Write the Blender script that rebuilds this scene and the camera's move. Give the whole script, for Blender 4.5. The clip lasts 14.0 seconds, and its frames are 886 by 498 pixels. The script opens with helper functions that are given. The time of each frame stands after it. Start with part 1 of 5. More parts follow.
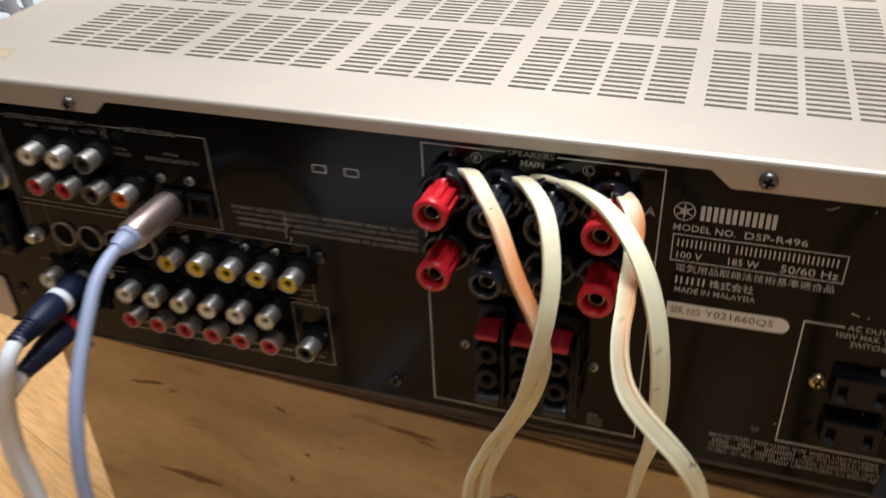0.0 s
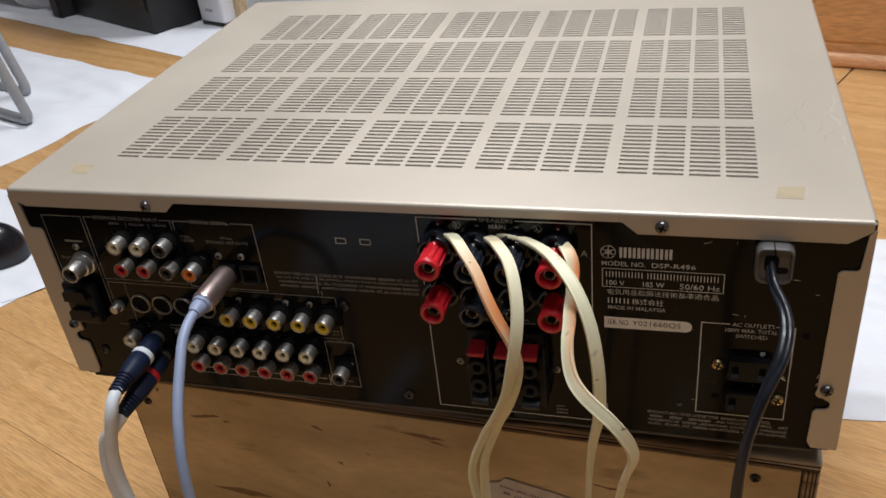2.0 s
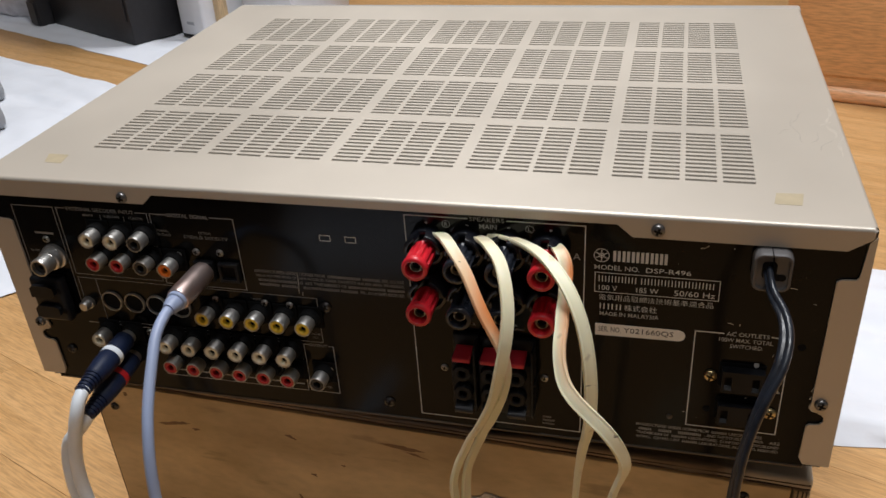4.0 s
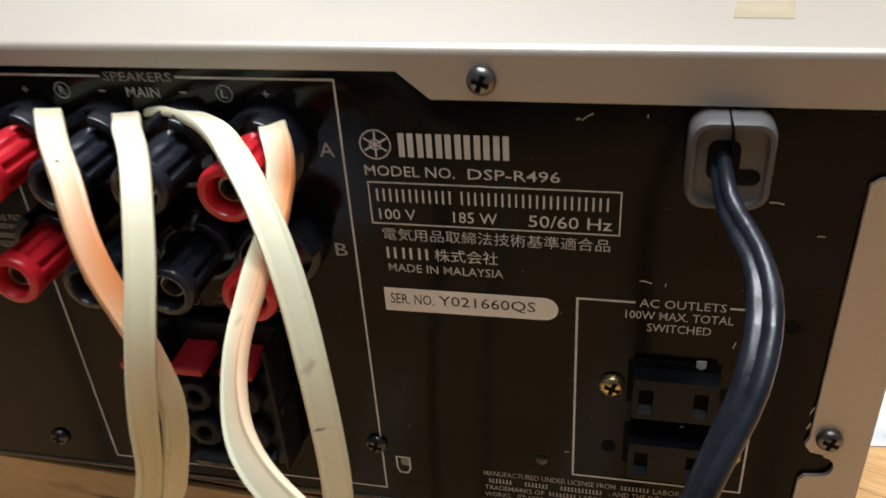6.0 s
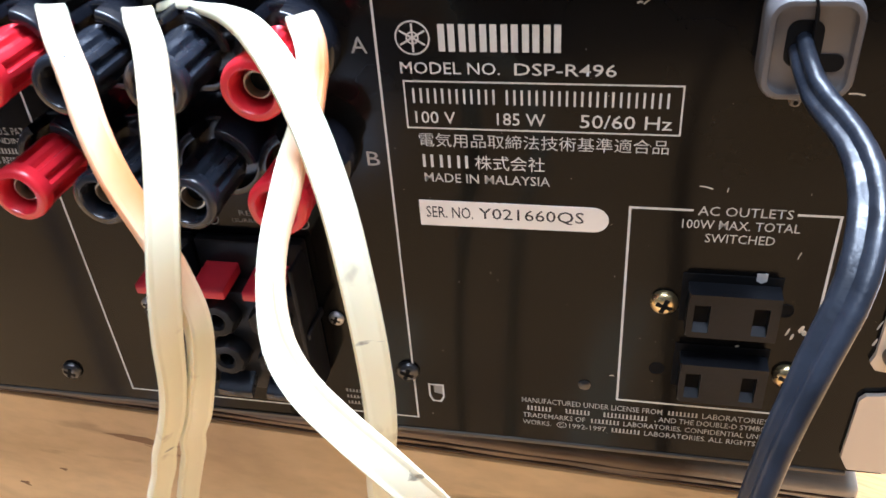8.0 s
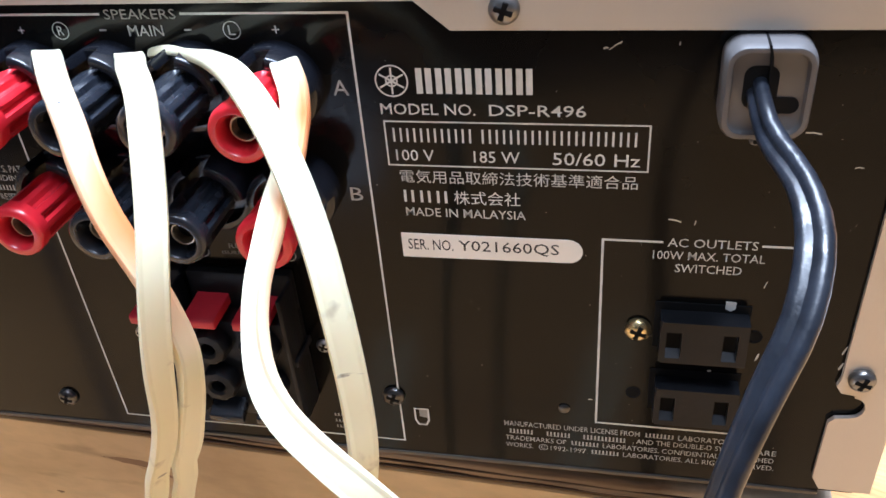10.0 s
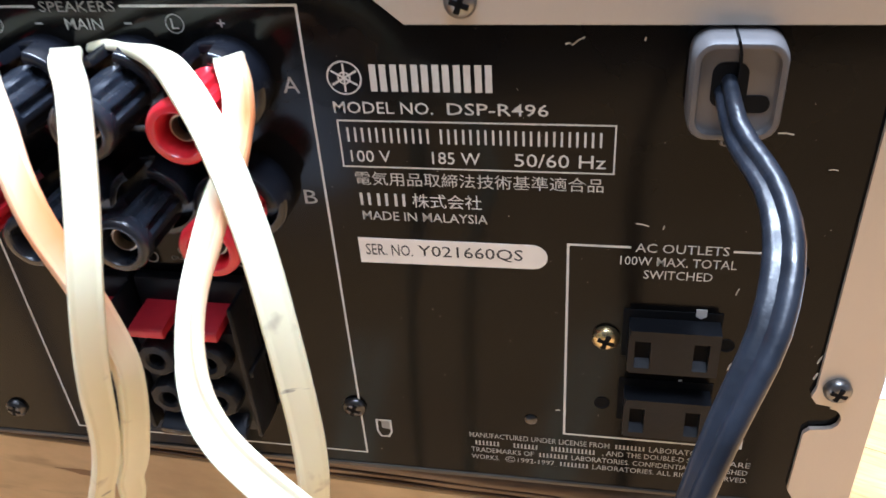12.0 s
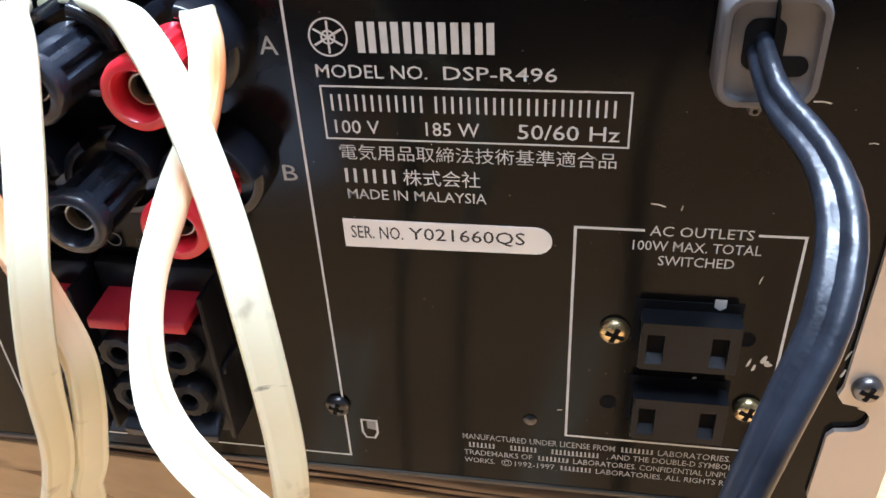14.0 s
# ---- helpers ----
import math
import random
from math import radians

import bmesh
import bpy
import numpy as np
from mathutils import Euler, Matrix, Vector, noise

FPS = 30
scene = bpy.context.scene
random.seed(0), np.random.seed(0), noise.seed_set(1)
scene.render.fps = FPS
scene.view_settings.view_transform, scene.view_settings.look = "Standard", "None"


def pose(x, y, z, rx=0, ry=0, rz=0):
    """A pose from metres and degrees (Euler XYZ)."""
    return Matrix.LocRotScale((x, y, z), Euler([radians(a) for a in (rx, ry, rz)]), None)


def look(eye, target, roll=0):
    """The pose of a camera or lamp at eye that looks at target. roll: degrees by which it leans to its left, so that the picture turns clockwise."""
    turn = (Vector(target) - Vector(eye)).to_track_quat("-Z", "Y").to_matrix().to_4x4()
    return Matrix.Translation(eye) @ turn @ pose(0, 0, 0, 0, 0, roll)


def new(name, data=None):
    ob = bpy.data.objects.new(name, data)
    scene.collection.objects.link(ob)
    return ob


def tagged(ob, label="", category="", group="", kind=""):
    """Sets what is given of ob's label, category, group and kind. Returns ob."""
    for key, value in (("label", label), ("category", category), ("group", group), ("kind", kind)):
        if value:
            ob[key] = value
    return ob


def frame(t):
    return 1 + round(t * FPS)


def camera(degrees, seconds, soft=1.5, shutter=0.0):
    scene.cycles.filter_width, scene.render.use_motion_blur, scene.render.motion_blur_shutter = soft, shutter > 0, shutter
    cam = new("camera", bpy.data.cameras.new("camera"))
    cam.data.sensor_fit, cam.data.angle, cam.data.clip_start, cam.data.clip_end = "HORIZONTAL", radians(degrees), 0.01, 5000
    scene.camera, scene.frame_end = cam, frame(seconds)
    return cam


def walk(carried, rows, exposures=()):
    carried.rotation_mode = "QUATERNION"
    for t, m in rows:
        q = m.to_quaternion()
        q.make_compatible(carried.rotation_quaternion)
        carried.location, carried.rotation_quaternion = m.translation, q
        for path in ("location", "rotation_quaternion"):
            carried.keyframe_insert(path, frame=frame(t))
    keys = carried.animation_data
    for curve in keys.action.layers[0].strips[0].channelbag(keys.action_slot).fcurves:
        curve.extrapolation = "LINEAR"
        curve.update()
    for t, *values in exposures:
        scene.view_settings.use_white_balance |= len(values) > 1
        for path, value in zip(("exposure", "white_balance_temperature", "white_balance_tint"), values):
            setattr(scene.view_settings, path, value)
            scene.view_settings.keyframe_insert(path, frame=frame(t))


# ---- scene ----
cam = camera(54.96, 14.0, 1.5, 0.9)
PATH = [
    (0, (0.1137, -0.2535, 0.2542), (-0.1719, 0.5392, -0.2844), -2.43),
    (0.5, (0.1165, -0.2896, 0.2726), (-0.1775, 0.5004, -0.2655), -4.74),
    (1, (0.1289, -0.3168, 0.3035), (-0.1641, 0.4796, -0.2256), -7.04),
    (1.5, (0.1415, -0.3232, 0.3138), (-0.1378, 0.4785, -0.2146), -7.50),
    (2, (0.1401, -0.3367, 0.3231), (-0.1301, 0.4744, -0.1955), -6.76),
    (2.2, (0.1381, -0.3410, 0.3246), (-0.1264, 0.4758, -0.1882), -6.35),
    (4.3, (0.1307, -0.3301, 0.2946), (-0.1138, 0.5117, -0.1867), -3.62),
    (4.5, (0.1421, -0.2927, 0.2743), (-0.1198, 0.5514, -0.1934), -3.10),
    (4.7, (0.1508, -0.2691, 0.2700), (-0.1205, 0.5726, -0.1968), -3.68),
    (5, (0.1595, -0.2059, 0.2374), (-0.1074, 0.6406, -0.2232), -5.01),
    (5.2, (0.1669, -0.1901, 0.2162), (-0.0986, 0.6633, -0.2324), -4.92),
    (5.5, (0.1649, -0.1637, 0.2010), (-0.0564, 0.6705, -0.3042), -5.13),
    (5.7, (0.1625, -0.1636, 0.1910), (-0.0553, 0.6667, -0.3220), -4.47),
    (6, (0.1598, -0.1576, 0.1866), (-0.0460, 0.6668, -0.3406), -4.11),
    (6.5, (0.1561, -0.1510, 0.1771), (-0.0385, 0.6615, -0.3724), -3.82),
    (7, (0.1521, -0.1496, 0.1702), (-0.0402, 0.6539, -0.3930), -4.08),
    (7.5, (0.1490, -0.1511, 0.1701), (-0.0433, 0.6471, -0.4008), -4.26),
    (8, (0.1481, -0.1531, 0.1715), (-0.0501, 0.6425, -0.4010), -4.70),
    (8.2, (0.1503, -0.1548, 0.1753), (-0.0493, 0.6423, -0.3947), -4.82),
    (10.5, (0.1545, -0.1559, 0.1802), (-0.0416, 0.6488, -0.3803), -5.17),
    (11, (0.1561, -0.1529, 0.1818), (-0.0369, 0.6522, -0.3790), -5.26),
    (11.5, (0.1552, -0.1523, 0.1801), (-0.0316, 0.6524, -0.3835), -4.96),
    (12, (0.1570, -0.1471, 0.1747), (-0.0236, 0.6598, -0.3876), -4.44),
    (12.5, (0.1553, -0.1432, 0.1708), (-0.0190, 0.6636, -0.3937), -4.00),
    (13, (0.1552, -0.1406, 0.1703), (-0.0168, 0.6656, -0.3959), -3.94),
    (13.5, (0.1533, -0.1376, 0.1656), (-0.0157, 0.6696, -0.4000), -3.62),
    (14, (0.1521, -0.1350, 0.1627), (-0.0093, 0.6735, -0.4032), -3.37),
]
Z0 = 0.22          # height of the receiver's chassis bottom over the floor
walk(cam, [(t, Matrix.Translation((0, 0, Z0)) @ look(eye, target, roll)) for t, eye, target, roll in PATH],
     [(0, 0.55, 6550, 13), (0.5, 0.68, 6600, 13), (1.0, 0.41, 6600, 13), (1.5, 0.12, 6600, 13), (2.0, 0.07, 6600, 13), (4.5, 0.13, 6650, 13), (5.5, 0.28, 6400, 12), (6.0, 0.65, 6300, 11), (6.5, 1.2, 5950, 12), (7.5, 2.1, 5300, 13), (8.5, 2.1, 5300, 13), (10.5, 1.85, 5350, 13), (14, 2.05, 5200, 12)])

# ---- world and light ----
ROOM = -20.0       # the room's axes against the receiver's, in degrees
world = bpy.data.worlds.new("room_air")
scene.world = world
world.use_nodes = True
world.node_tree.nodes["Background"].inputs[0].default_value = (0.9, 0.95, 1.0, 1)
world.node_tree.nodes["Background"].inputs[1].default_value = 0.02


def area_lamp(name, place, size, size_y, watts, colour, turn=0.0):
    lamp = bpy.data.lights.new(name, "AREA")
    lamp.shape, lamp.size, lamp.size_y, lamp.energy, lamp.color = "RECTANGLE", size, size_y, watts, colour
    ob = new(name, lamp)
    ob.matrix_world = pose(*place, 0, 0, turn)
    return ob


# No lamp is seen: main overhead light, then added front and background fills.
area_lamp("unseen_overhead_light", (0.15, 0.15, 2.36), 1.2, 0.16, 31.5, (0.93, 0.975, 1.0), ROOM)
area_lamp("unseen_overhead_light", (0.2, -0.60, 2.36), 1.2, 0.16, 6.8, (0.93, 0.975, 1.0), ROOM)
area_lamp("unseen_overhead_light", (-0.3, 1.5, 2.36), 1.2, 0.16, 36, (0.93, 0.975, 1.0), ROOM)

# ---- materials ----


def material(name, colour, rough=0.5, metal=0.0, vary=0.0, scale=40.0, stretch=(1, 1, 1), bump=0.0, bump_scale=400.0,
             rough_vary=0.0, coat=0.0, spec=0.5):
    """A surface with variation at two scales in colour and roughness, and fine relief."""
    m = bpy.data.materials.new(name)
    m.use_nodes = True
    nt = m.node_tree
    n, link = nt.nodes, nt.links.new
    b = n["Principled BSDF"]
    b.inputs["Base Color"].default_value = (*colour, 1)
    b.inputs["Roughness"].default_value = rough
    b.inputs["Metallic"].default_value = metal
    b.inputs["Coat Weight"].default_value = coat
    b.inputs["Specular IOR Level"].default_value = spec
    if vary or bump or rough_vary:
        co = n.new("ShaderNodeTexCoord")
        mp = n.new("ShaderNodeMapping")
        mp.inputs["Scale"].default_value = stretch
        link(co.outputs["Object"], mp.inputs["Vector"])
        big = n.new("ShaderNodeTexNoise")
        big.inputs["Scale"].default_value, big.inputs["Detail"].default_value = scale, 6
        link(mp.outputs[0], big.inputs["Vector"])
        if vary:
            ramp = n.new("ShaderNodeMapRange")
            ramp.inputs["From Min"].default_value, ramp.inputs["From Max"].default_value = 0.25, 0.75
            ramp.inputs["To Min"].default_value, ramp.inputs["To Max"].default_value = 1 - vary, 1 + vary
            link(big.outputs["Fac"], ramp.inputs["Value"])
            mul = n.new("ShaderNodeVectorMath")
            mul.operation = "SCALE"
            mul.inputs[0].default_value = colour
            link(ramp.outputs[0], mul.inputs["Scale"])
            link(mul.outputs[0], b.inputs["Base Color"])
        fine = n.new("ShaderNodeTexNoise")
        fine.inputs["Scale"].default_value, fine.inputs["Detail"].default_value = bump_scale, 3
        link(mp.outputs[0], fine.inputs["Vector"])
        if rough_vary:
            rr = n.new("ShaderNodeMapRange")
            rr.inputs["To Min"].default_value, rr.inputs["To Max"].default_value = rough - rough_vary, rough + rough_vary
            link(big.outputs["Fac"], rr.inputs["Value"])
            link(rr.outputs[0], b.inputs["Roughness"])
        if bump:
            bp = n.new("ShaderNodeBump")
            bp.inputs["Strength"].default_value, bp.inputs["Distance"].default_value = bump, 0.0005
            link(fine.outputs["Fac"], bp.inputs["Height"])
            link(bp.outputs[0], b.inputs["Normal"])
    return m


def wood(name, light, dark, scale=9.0, stretch=(1, 9, 9), rough=0.5, random_tone=0.0, stains=0.0, turn=0.0, pore=1.0):
    """Wood with long grain, pores, optional tone by piece and optional dark streaky stains."""
    m = bpy.data.materials.new(name)
    m.use_nodes = True
    nt = m.node_tree
    n, link = nt.nodes, nt.links.new
    b = n["Principled BSDF"]
    co = n.new("ShaderNodeTexCoord")
    mp = n.new("ShaderNodeMapping")
    mp.inputs["Scale"].default_value = stretch
    mp.inputs["Rotation"].default_value = (0, 0, radians(turn))
    link(co.outputs["Object"], mp.inputs["Vector"])
    info = n.new("ShaderNodeObjectInfo")
    shift = n.new("ShaderNodeVectorMath")
    shift.operation = "MULTIPLY_ADD"
    shift.inputs[1].default_value = (1, 1, 1)
    spread = n.new("ShaderNodeCombineXYZ")
    far = n.new("ShaderNodeMath")
    far.operation = "MULTIPLY"
    far.inputs[1].default_value = 37.0
    link(info.outputs["Random"], far.inputs[0])
    for k in range(3):
        link(far.outputs[0], spread.inputs[k])
    link(mp.outputs[0], shift.inputs[0])
    link(spread.outputs[0], shift.inputs[2])
    grain = n.new("ShaderNodeTexNoise")
    grain.inputs["Scale"].default_value, grain.inputs["Detail"].default_value, grain.inputs["Distortion"].default_value = scale, 8, 0.6
    link(shift.outputs[0], grain.inputs["Vector"])
    ramp = n.new("ShaderNodeValToRGB")
    ramp.color_ramp.elements[0].position, ramp.color_ramp.elements[0].color = 0.32, (*dark, 1)
    ramp.color_ramp.elements[1].position, ramp.color_ramp.elements[1].color = 0.66, (*light, 1)
    link(grain.outputs["Fac"], ramp.inputs[0])
    colour = ramp.outputs[0]
    pores = n.new("ShaderNodeTexNoise")
    pores.inputs["Scale"].default_value, pores.inputs["Detail"].default_value = scale * 14, 4
    link(shift.outputs[0], pores.inputs["Vector"])

    def mixed(fac, kind, a, other):
        x = n.new("ShaderNodeMix")
        x.data_type, x.blend_type = "RGBA", kind
        x.inputs["A"].default_value = (1, 1, 1, 1)
        if isinstance(fac, float):
            x.inputs["Factor"].default_value = fac
        else:
            link(fac, x.inputs["Factor"])
        link(a, x.inputs["A"])
        if isinstance(other, tuple):
            x.inputs["B"].default_value = (*other, 1)
        else:
            link(other, x.inputs["B"])
        return x.outputs["Result"]

    pr = n.new("ShaderNodeMapRange")
    pr.inputs["From Min"].default_value, pr.inputs["From Max"].default_value = 0.3, 0.6
    pr.inputs["To Min"].default_value, pr.inputs["To Max"].default_value = 1 - 0.28 * pore, 1 + 0.08 * pore
    link(pores.outputs["Fac"], pr.inputs["Value"])
    colour = mixed(1.0, "MULTIPLY", colour, pr.outputs[0])
    if random_tone:
        tone = n.new("ShaderNodeMapRange")
        tone.inputs["To Min"].default_value, tone.inputs["To Max"].default_value = 1 - random_tone, 1 + random_tone
        link(info.outputs["Random"], tone.inputs["Value"])
        colour = mixed(1.0, "MULTIPLY", colour, tone.outputs[0])
    if stains:
        sm = n.new("ShaderNodeMapping")
        sm.inputs["Scale"].default_value = (1, 1, 4.5)
        link(co.outputs["Object"], sm.inputs["Vector"])
        st = n.new("ShaderNodeTexNoise")
        st.inputs["Scale"].default_value, st.inputs["Detail"].default_value = 15.0, 5
        link(sm.outputs[0], st.inputs["Vector"])
        sr = n.new("ShaderNodeMapRange")
        sr.inputs["From Min"].default_value, sr.inputs["From Max"].default_value = 0.60, 0.68
        sr.inputs["To Max"].default_value = stains
        link(st.outputs["Fac"], sr.inputs["Value"])
        colour = mixed(sr.outputs[0], "MIX", colour, (0.09, 0.040, 0.016))
    link(colour, b.inputs["Base Color"])
    b.inputs["Roughness"].default_value = rough
    bp = n.new("ShaderNodeBump")
    bp.inputs["Strength"].default_value, bp.inputs["Distance"].default_value = 0.12, 0.0006
    link(pores.outputs["Fac"], bp.inputs["Height"])
    link(bp.outputs[0], b.inputs["Normal"])
    return m


CHAMPAGNE = material("champagne_painted_steel", (0.56, 0.50, 0.425), 0.40, 0.30, 0.075, 7, bump=0.10, bump_scale=900, rough_vary=0.10)
FASCIA = material("brushed_bright_aluminium", (0.80, 0.78, 0.74), 0.30, 0.6, 0.05, 40, (1, 30, 30), bump=0.1, bump_scale=600)
PANEL = material("black_painted_steel", (0.0042, 0.0040, 0.0040), 0.13, 0.0, 0.25, 25, bump=0.02, bump_scale=700, rough_vary=0.05, spec=0.155)
CHASSIS = material("dark_chassis_steel", (0.05, 0.045, 0.04), 0.5, 0.6, 0.2, 40)
ZINC = material("dull_zinc_lip", (0.11, 0.10, 0.09), 0.5, 0.9, 0.15, 60)
PRINT = material("silkscreen_ink", (0.64, 0.64, 0.625), 0.6, 0.0, 0.10, 300)
PRINT_SOFT = material("thin_silkscreen_ink", (0.53, 0.53, 0.515), 0.6, 0.0, 0.12, 300)
PRINT_MID = material("worn_silkscreen_ink", (0.38, 0.375, 0.365), 0.6, 0.0, 0.15, 300)
PRINT_DIM = material("faint_silkscreen_ink", (0.28, 0.27, 0.255), 0.6, 0.0, 0.15, 300)
NICKEL = material("nickel_plating", (0.50, 0.49, 0.47), 0.36, 0.88, 0.22, 300, bump=0.25, bump_scale=900, rough_vary=0.10)
BLACK = material("black_plastic", (0.010, 0.0105, 0.0125), 0.34, 0.0, 0.25, 80, bump=0.12, bump_scale=900, rough_vary=0.08, spec=0.17)
BLACK_GLOSS = material("glossy_black_plastic", (0.008, 0.009, 0.013), 0.24, 0.0, 0.2, 60, bump=0.08, bump_scale=500, rough_vary=0.06, spec=0.5)
HOLE = material("dark_hole", (0.008, 0.008, 0.0085), 0.8, spec=0.1)
BRASS = material("yellow_zinc_screw", (0.68, 0.53, 0.27), 0.28, 0.95, 0.2, 300, rough_vary=0.08)
POST_METAL = material("dull_brass_plating", (0.50, 0.43, 0.32), 0.38, 0.85, 0.2, 300, rough_vary=0.08)
COVER_STEEL = material("grey_screw_steel", (0.21, 0.205, 0.20), 0.32, 0.9, 0.25, 300, rough_vary=0.08)
STEEL = material("dark_screw_steel", (0.085, 0.083, 0.082), 0.30, 0.9, 0.25, 300, rough_vary=0.08)
RED = material("red_translucent_plastic", (0.62, 0.018, 0.030), 0.30, 0.0, 0.12, 90, bump=0.06, bump_scale=500, coat=0.2)
RED_TAB = material("red_matt_plastic", (0.55, 0.020, 0.035), 0.48, 0.0, 0.12, 120, bump=0.1, bump_scale=800)
SMOKE = material("navy_black_plastic", (0.017, 0.020, 0.028), 0.26, 0.0, 0.25, 90, bump=0.05, bump_scale=600, rough_vary=0.06)
INS_WHITE = material("ivory_insert", (0.86, 0.80, 0.62), 0.4, 0.0, 0.08, 300)
INS_RED = material("red_insert", (0.50, 0.015, 0.020), 0.4, 0.0, 0.08, 300)
INS_YELLOW = material("yellow_insert", (0.78, 0.56, 0.04), 0.4, 0.0, 0.08, 300)
INS_ORANGE = material("orange_insert", (0.85, 0.20, 0.01), 0.4, 0.0, 0.08, 300)
INS_BLACK = material("black_insert", (0.012, 0.012, 0.012), 0.4)
BUSHING = material("grey_bushing_plastic", (0.118, 0.112, 0.112), 0.5, 0.0, 0.12, 120, bump=0.1, bump_scale=700)
CORD = material("black_vinyl_cord", (0.012, 0.0145, 0.021), 0.32, 0.0, 0.6, 130, bump=0.35, bump_scale=420, rough_vary=0.12, spec=0.5)
LABEL = material("aged_white_label", (0.86, 0.83, 0.77), 0.5, 0.0, 0.05, 120)
INK = material("black_label_ink", (0.02, 0.02, 0.02), 0.6)
NAVY = material("navy_rubber_plug", (0.010, 0.018, 0.050), 0.42, 0.0, 0.2, 100, bump=0.08, bump_scale=500)
WHITE_CORD = material("white_vinyl_cord", (0.86, 0.92, 0.98), 0.42, 0.0, 0.06, 60, bump=0.05, bump_scale=300)
BLUE_CORD = material("blue_grey_vinyl_cord", (0.30, 0.36, 0.52), 0.42, 0.0, 0.08, 60, bump=0.05, bump_scale=300)
ROSE_METAL = material("rose_grey_anodised_metal", (0.60, 0.47, 0.44), 0.34, 0.9, 0.08, 120, rough_vary=0.06)
# Unseen walls, dark to cut bounce; the blackest one darkens the panel's reflection.
WALL = material("dark_unseen_wall", (0.115, 0.112, 0.112), 0.8, 0.0, 0.05, 3, bump=0.1, bump_scale=200)
REFLECTED_DARK = material("very_dark_unseen_wall", (0.028, 0.026, 0.025), 0.7, 0.0, 0.08, 3, bump=0.1, bump_scale=200)
CEIL = material("white_ceiling_board", (0.55, 0.54, 0.52), 0.85, 0.0, 0.04, 3)
GREY_TUBE = material("grey_painted_tube", (0.32, 0.33, 0.35), 0.38, 0.0, 0.08, 60, rough_vary=0.05)
BLACK_CABINET = material("black_vinyl_cabinet", (0.019, 0.018, 0.020), 0.45, 0.0, 0.2, 60, bump=0.1, bump_scale=600, spec=0.3)
WHITE_CASE = material("white_plastic_case", (0.66, 0.66, 0.68), 0.45, 0.0, 0.05, 30)
PAPER = material("torn_brown_paper", (0.68, 0.60, 0.54), 0.8, 0.0, 0.12, 90, bump=0.2, bump_scale=300)
TAPE = material("dried_tape_mark", (0.43, 0.355, 0.235), 0.42, 0.0, 0.10, 200)
SCUFF = material("pale_scratch", (0.62, 0.58, 0.50), 0.6, 0.0, 0.2, 300)
SMUDGE = material("grey_smudge", (0.47, 0.42, 0.36), 0.42, 0.30, 0.12, 120, bump=0.1, bump_scale=900)
WORN = material("rubbed_champagne_paint", (0.578, 0.52, 0.445), 0.36, 0.30, 0.12, 160, bump=0.1, bump_scale=900)


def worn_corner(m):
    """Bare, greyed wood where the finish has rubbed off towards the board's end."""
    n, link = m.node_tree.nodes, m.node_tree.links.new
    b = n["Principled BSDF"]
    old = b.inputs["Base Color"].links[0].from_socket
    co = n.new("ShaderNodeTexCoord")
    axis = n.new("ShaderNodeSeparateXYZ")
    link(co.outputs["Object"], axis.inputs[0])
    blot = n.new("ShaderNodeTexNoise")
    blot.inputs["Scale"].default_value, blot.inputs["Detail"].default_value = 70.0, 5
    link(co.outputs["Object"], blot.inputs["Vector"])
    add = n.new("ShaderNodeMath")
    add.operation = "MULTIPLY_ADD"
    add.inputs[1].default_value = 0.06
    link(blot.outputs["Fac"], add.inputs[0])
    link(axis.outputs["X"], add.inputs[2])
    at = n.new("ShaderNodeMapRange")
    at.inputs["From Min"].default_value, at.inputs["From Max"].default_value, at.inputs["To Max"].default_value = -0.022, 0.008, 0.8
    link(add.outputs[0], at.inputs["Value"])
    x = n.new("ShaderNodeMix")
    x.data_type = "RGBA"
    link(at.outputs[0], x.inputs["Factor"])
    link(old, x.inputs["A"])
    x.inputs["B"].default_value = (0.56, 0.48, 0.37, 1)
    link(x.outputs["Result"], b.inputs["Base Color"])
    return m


PLY = wood("stained_plywood", (0.72, 0.53, 0.285), (0.44, 0.305, 0.15), 4.0, (2.0, 2.0, 4.5), 0.40, 0.04, 0.4, pore=0.3)
DARK_PLY = material("dark_glue_layer", (0.055, 0.026, 0.012), 0.6, 0.0, 0.3, 90)
BURNT = material("dark_bare_veneer", (0.22, 0.125, 0.058), 0.6, 0.0, 0.25, 90)
VIOLET = material("violet_pen_ink", (0.16, 0.09, 0.15), 0.6)
PLY_EDGE = wood("plywood_edge_layers", (0.50, 0.36, 0.21), (0.16, 0.09, 0.045), 10.0, (1, 1, 34), 0.55, 0.05)
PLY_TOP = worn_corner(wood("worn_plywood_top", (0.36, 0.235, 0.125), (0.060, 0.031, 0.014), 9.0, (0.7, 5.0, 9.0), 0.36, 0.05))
FLOOR_WOOD = wood("oak_floor_board", (0.64, 0.375, 0.165), (0.53, 0.29, 0.11), 3.5, (1, 14, 14), 0.36, 0.035)
CABINET_WOOD = wood("reddish_cabinet_wood", (0.78, 0.45, 0.215), (0.66, 0.35, 0.155), 3.0, (1, 8, 8), 0.35, 0.04)
PALE_WOOD = wood("pale_post_wood", (0.62, 0.45, 0.26), (0.52, 0.36, 0.19), 3.0, (8, 8, 1), 0.5)
CABINET_LIP = wood("orange_base_strip", (0.90, 0.54, 0.32), (0.82, 0.45, 0.24), 4.0, (1, 8, 8), 0.30)


SHEET = material("white_foam_sheet", (0.79, 0.82, 0.885), 0.6, 0.0, 0.035, 14, bump=0.5, bump_scale=110)


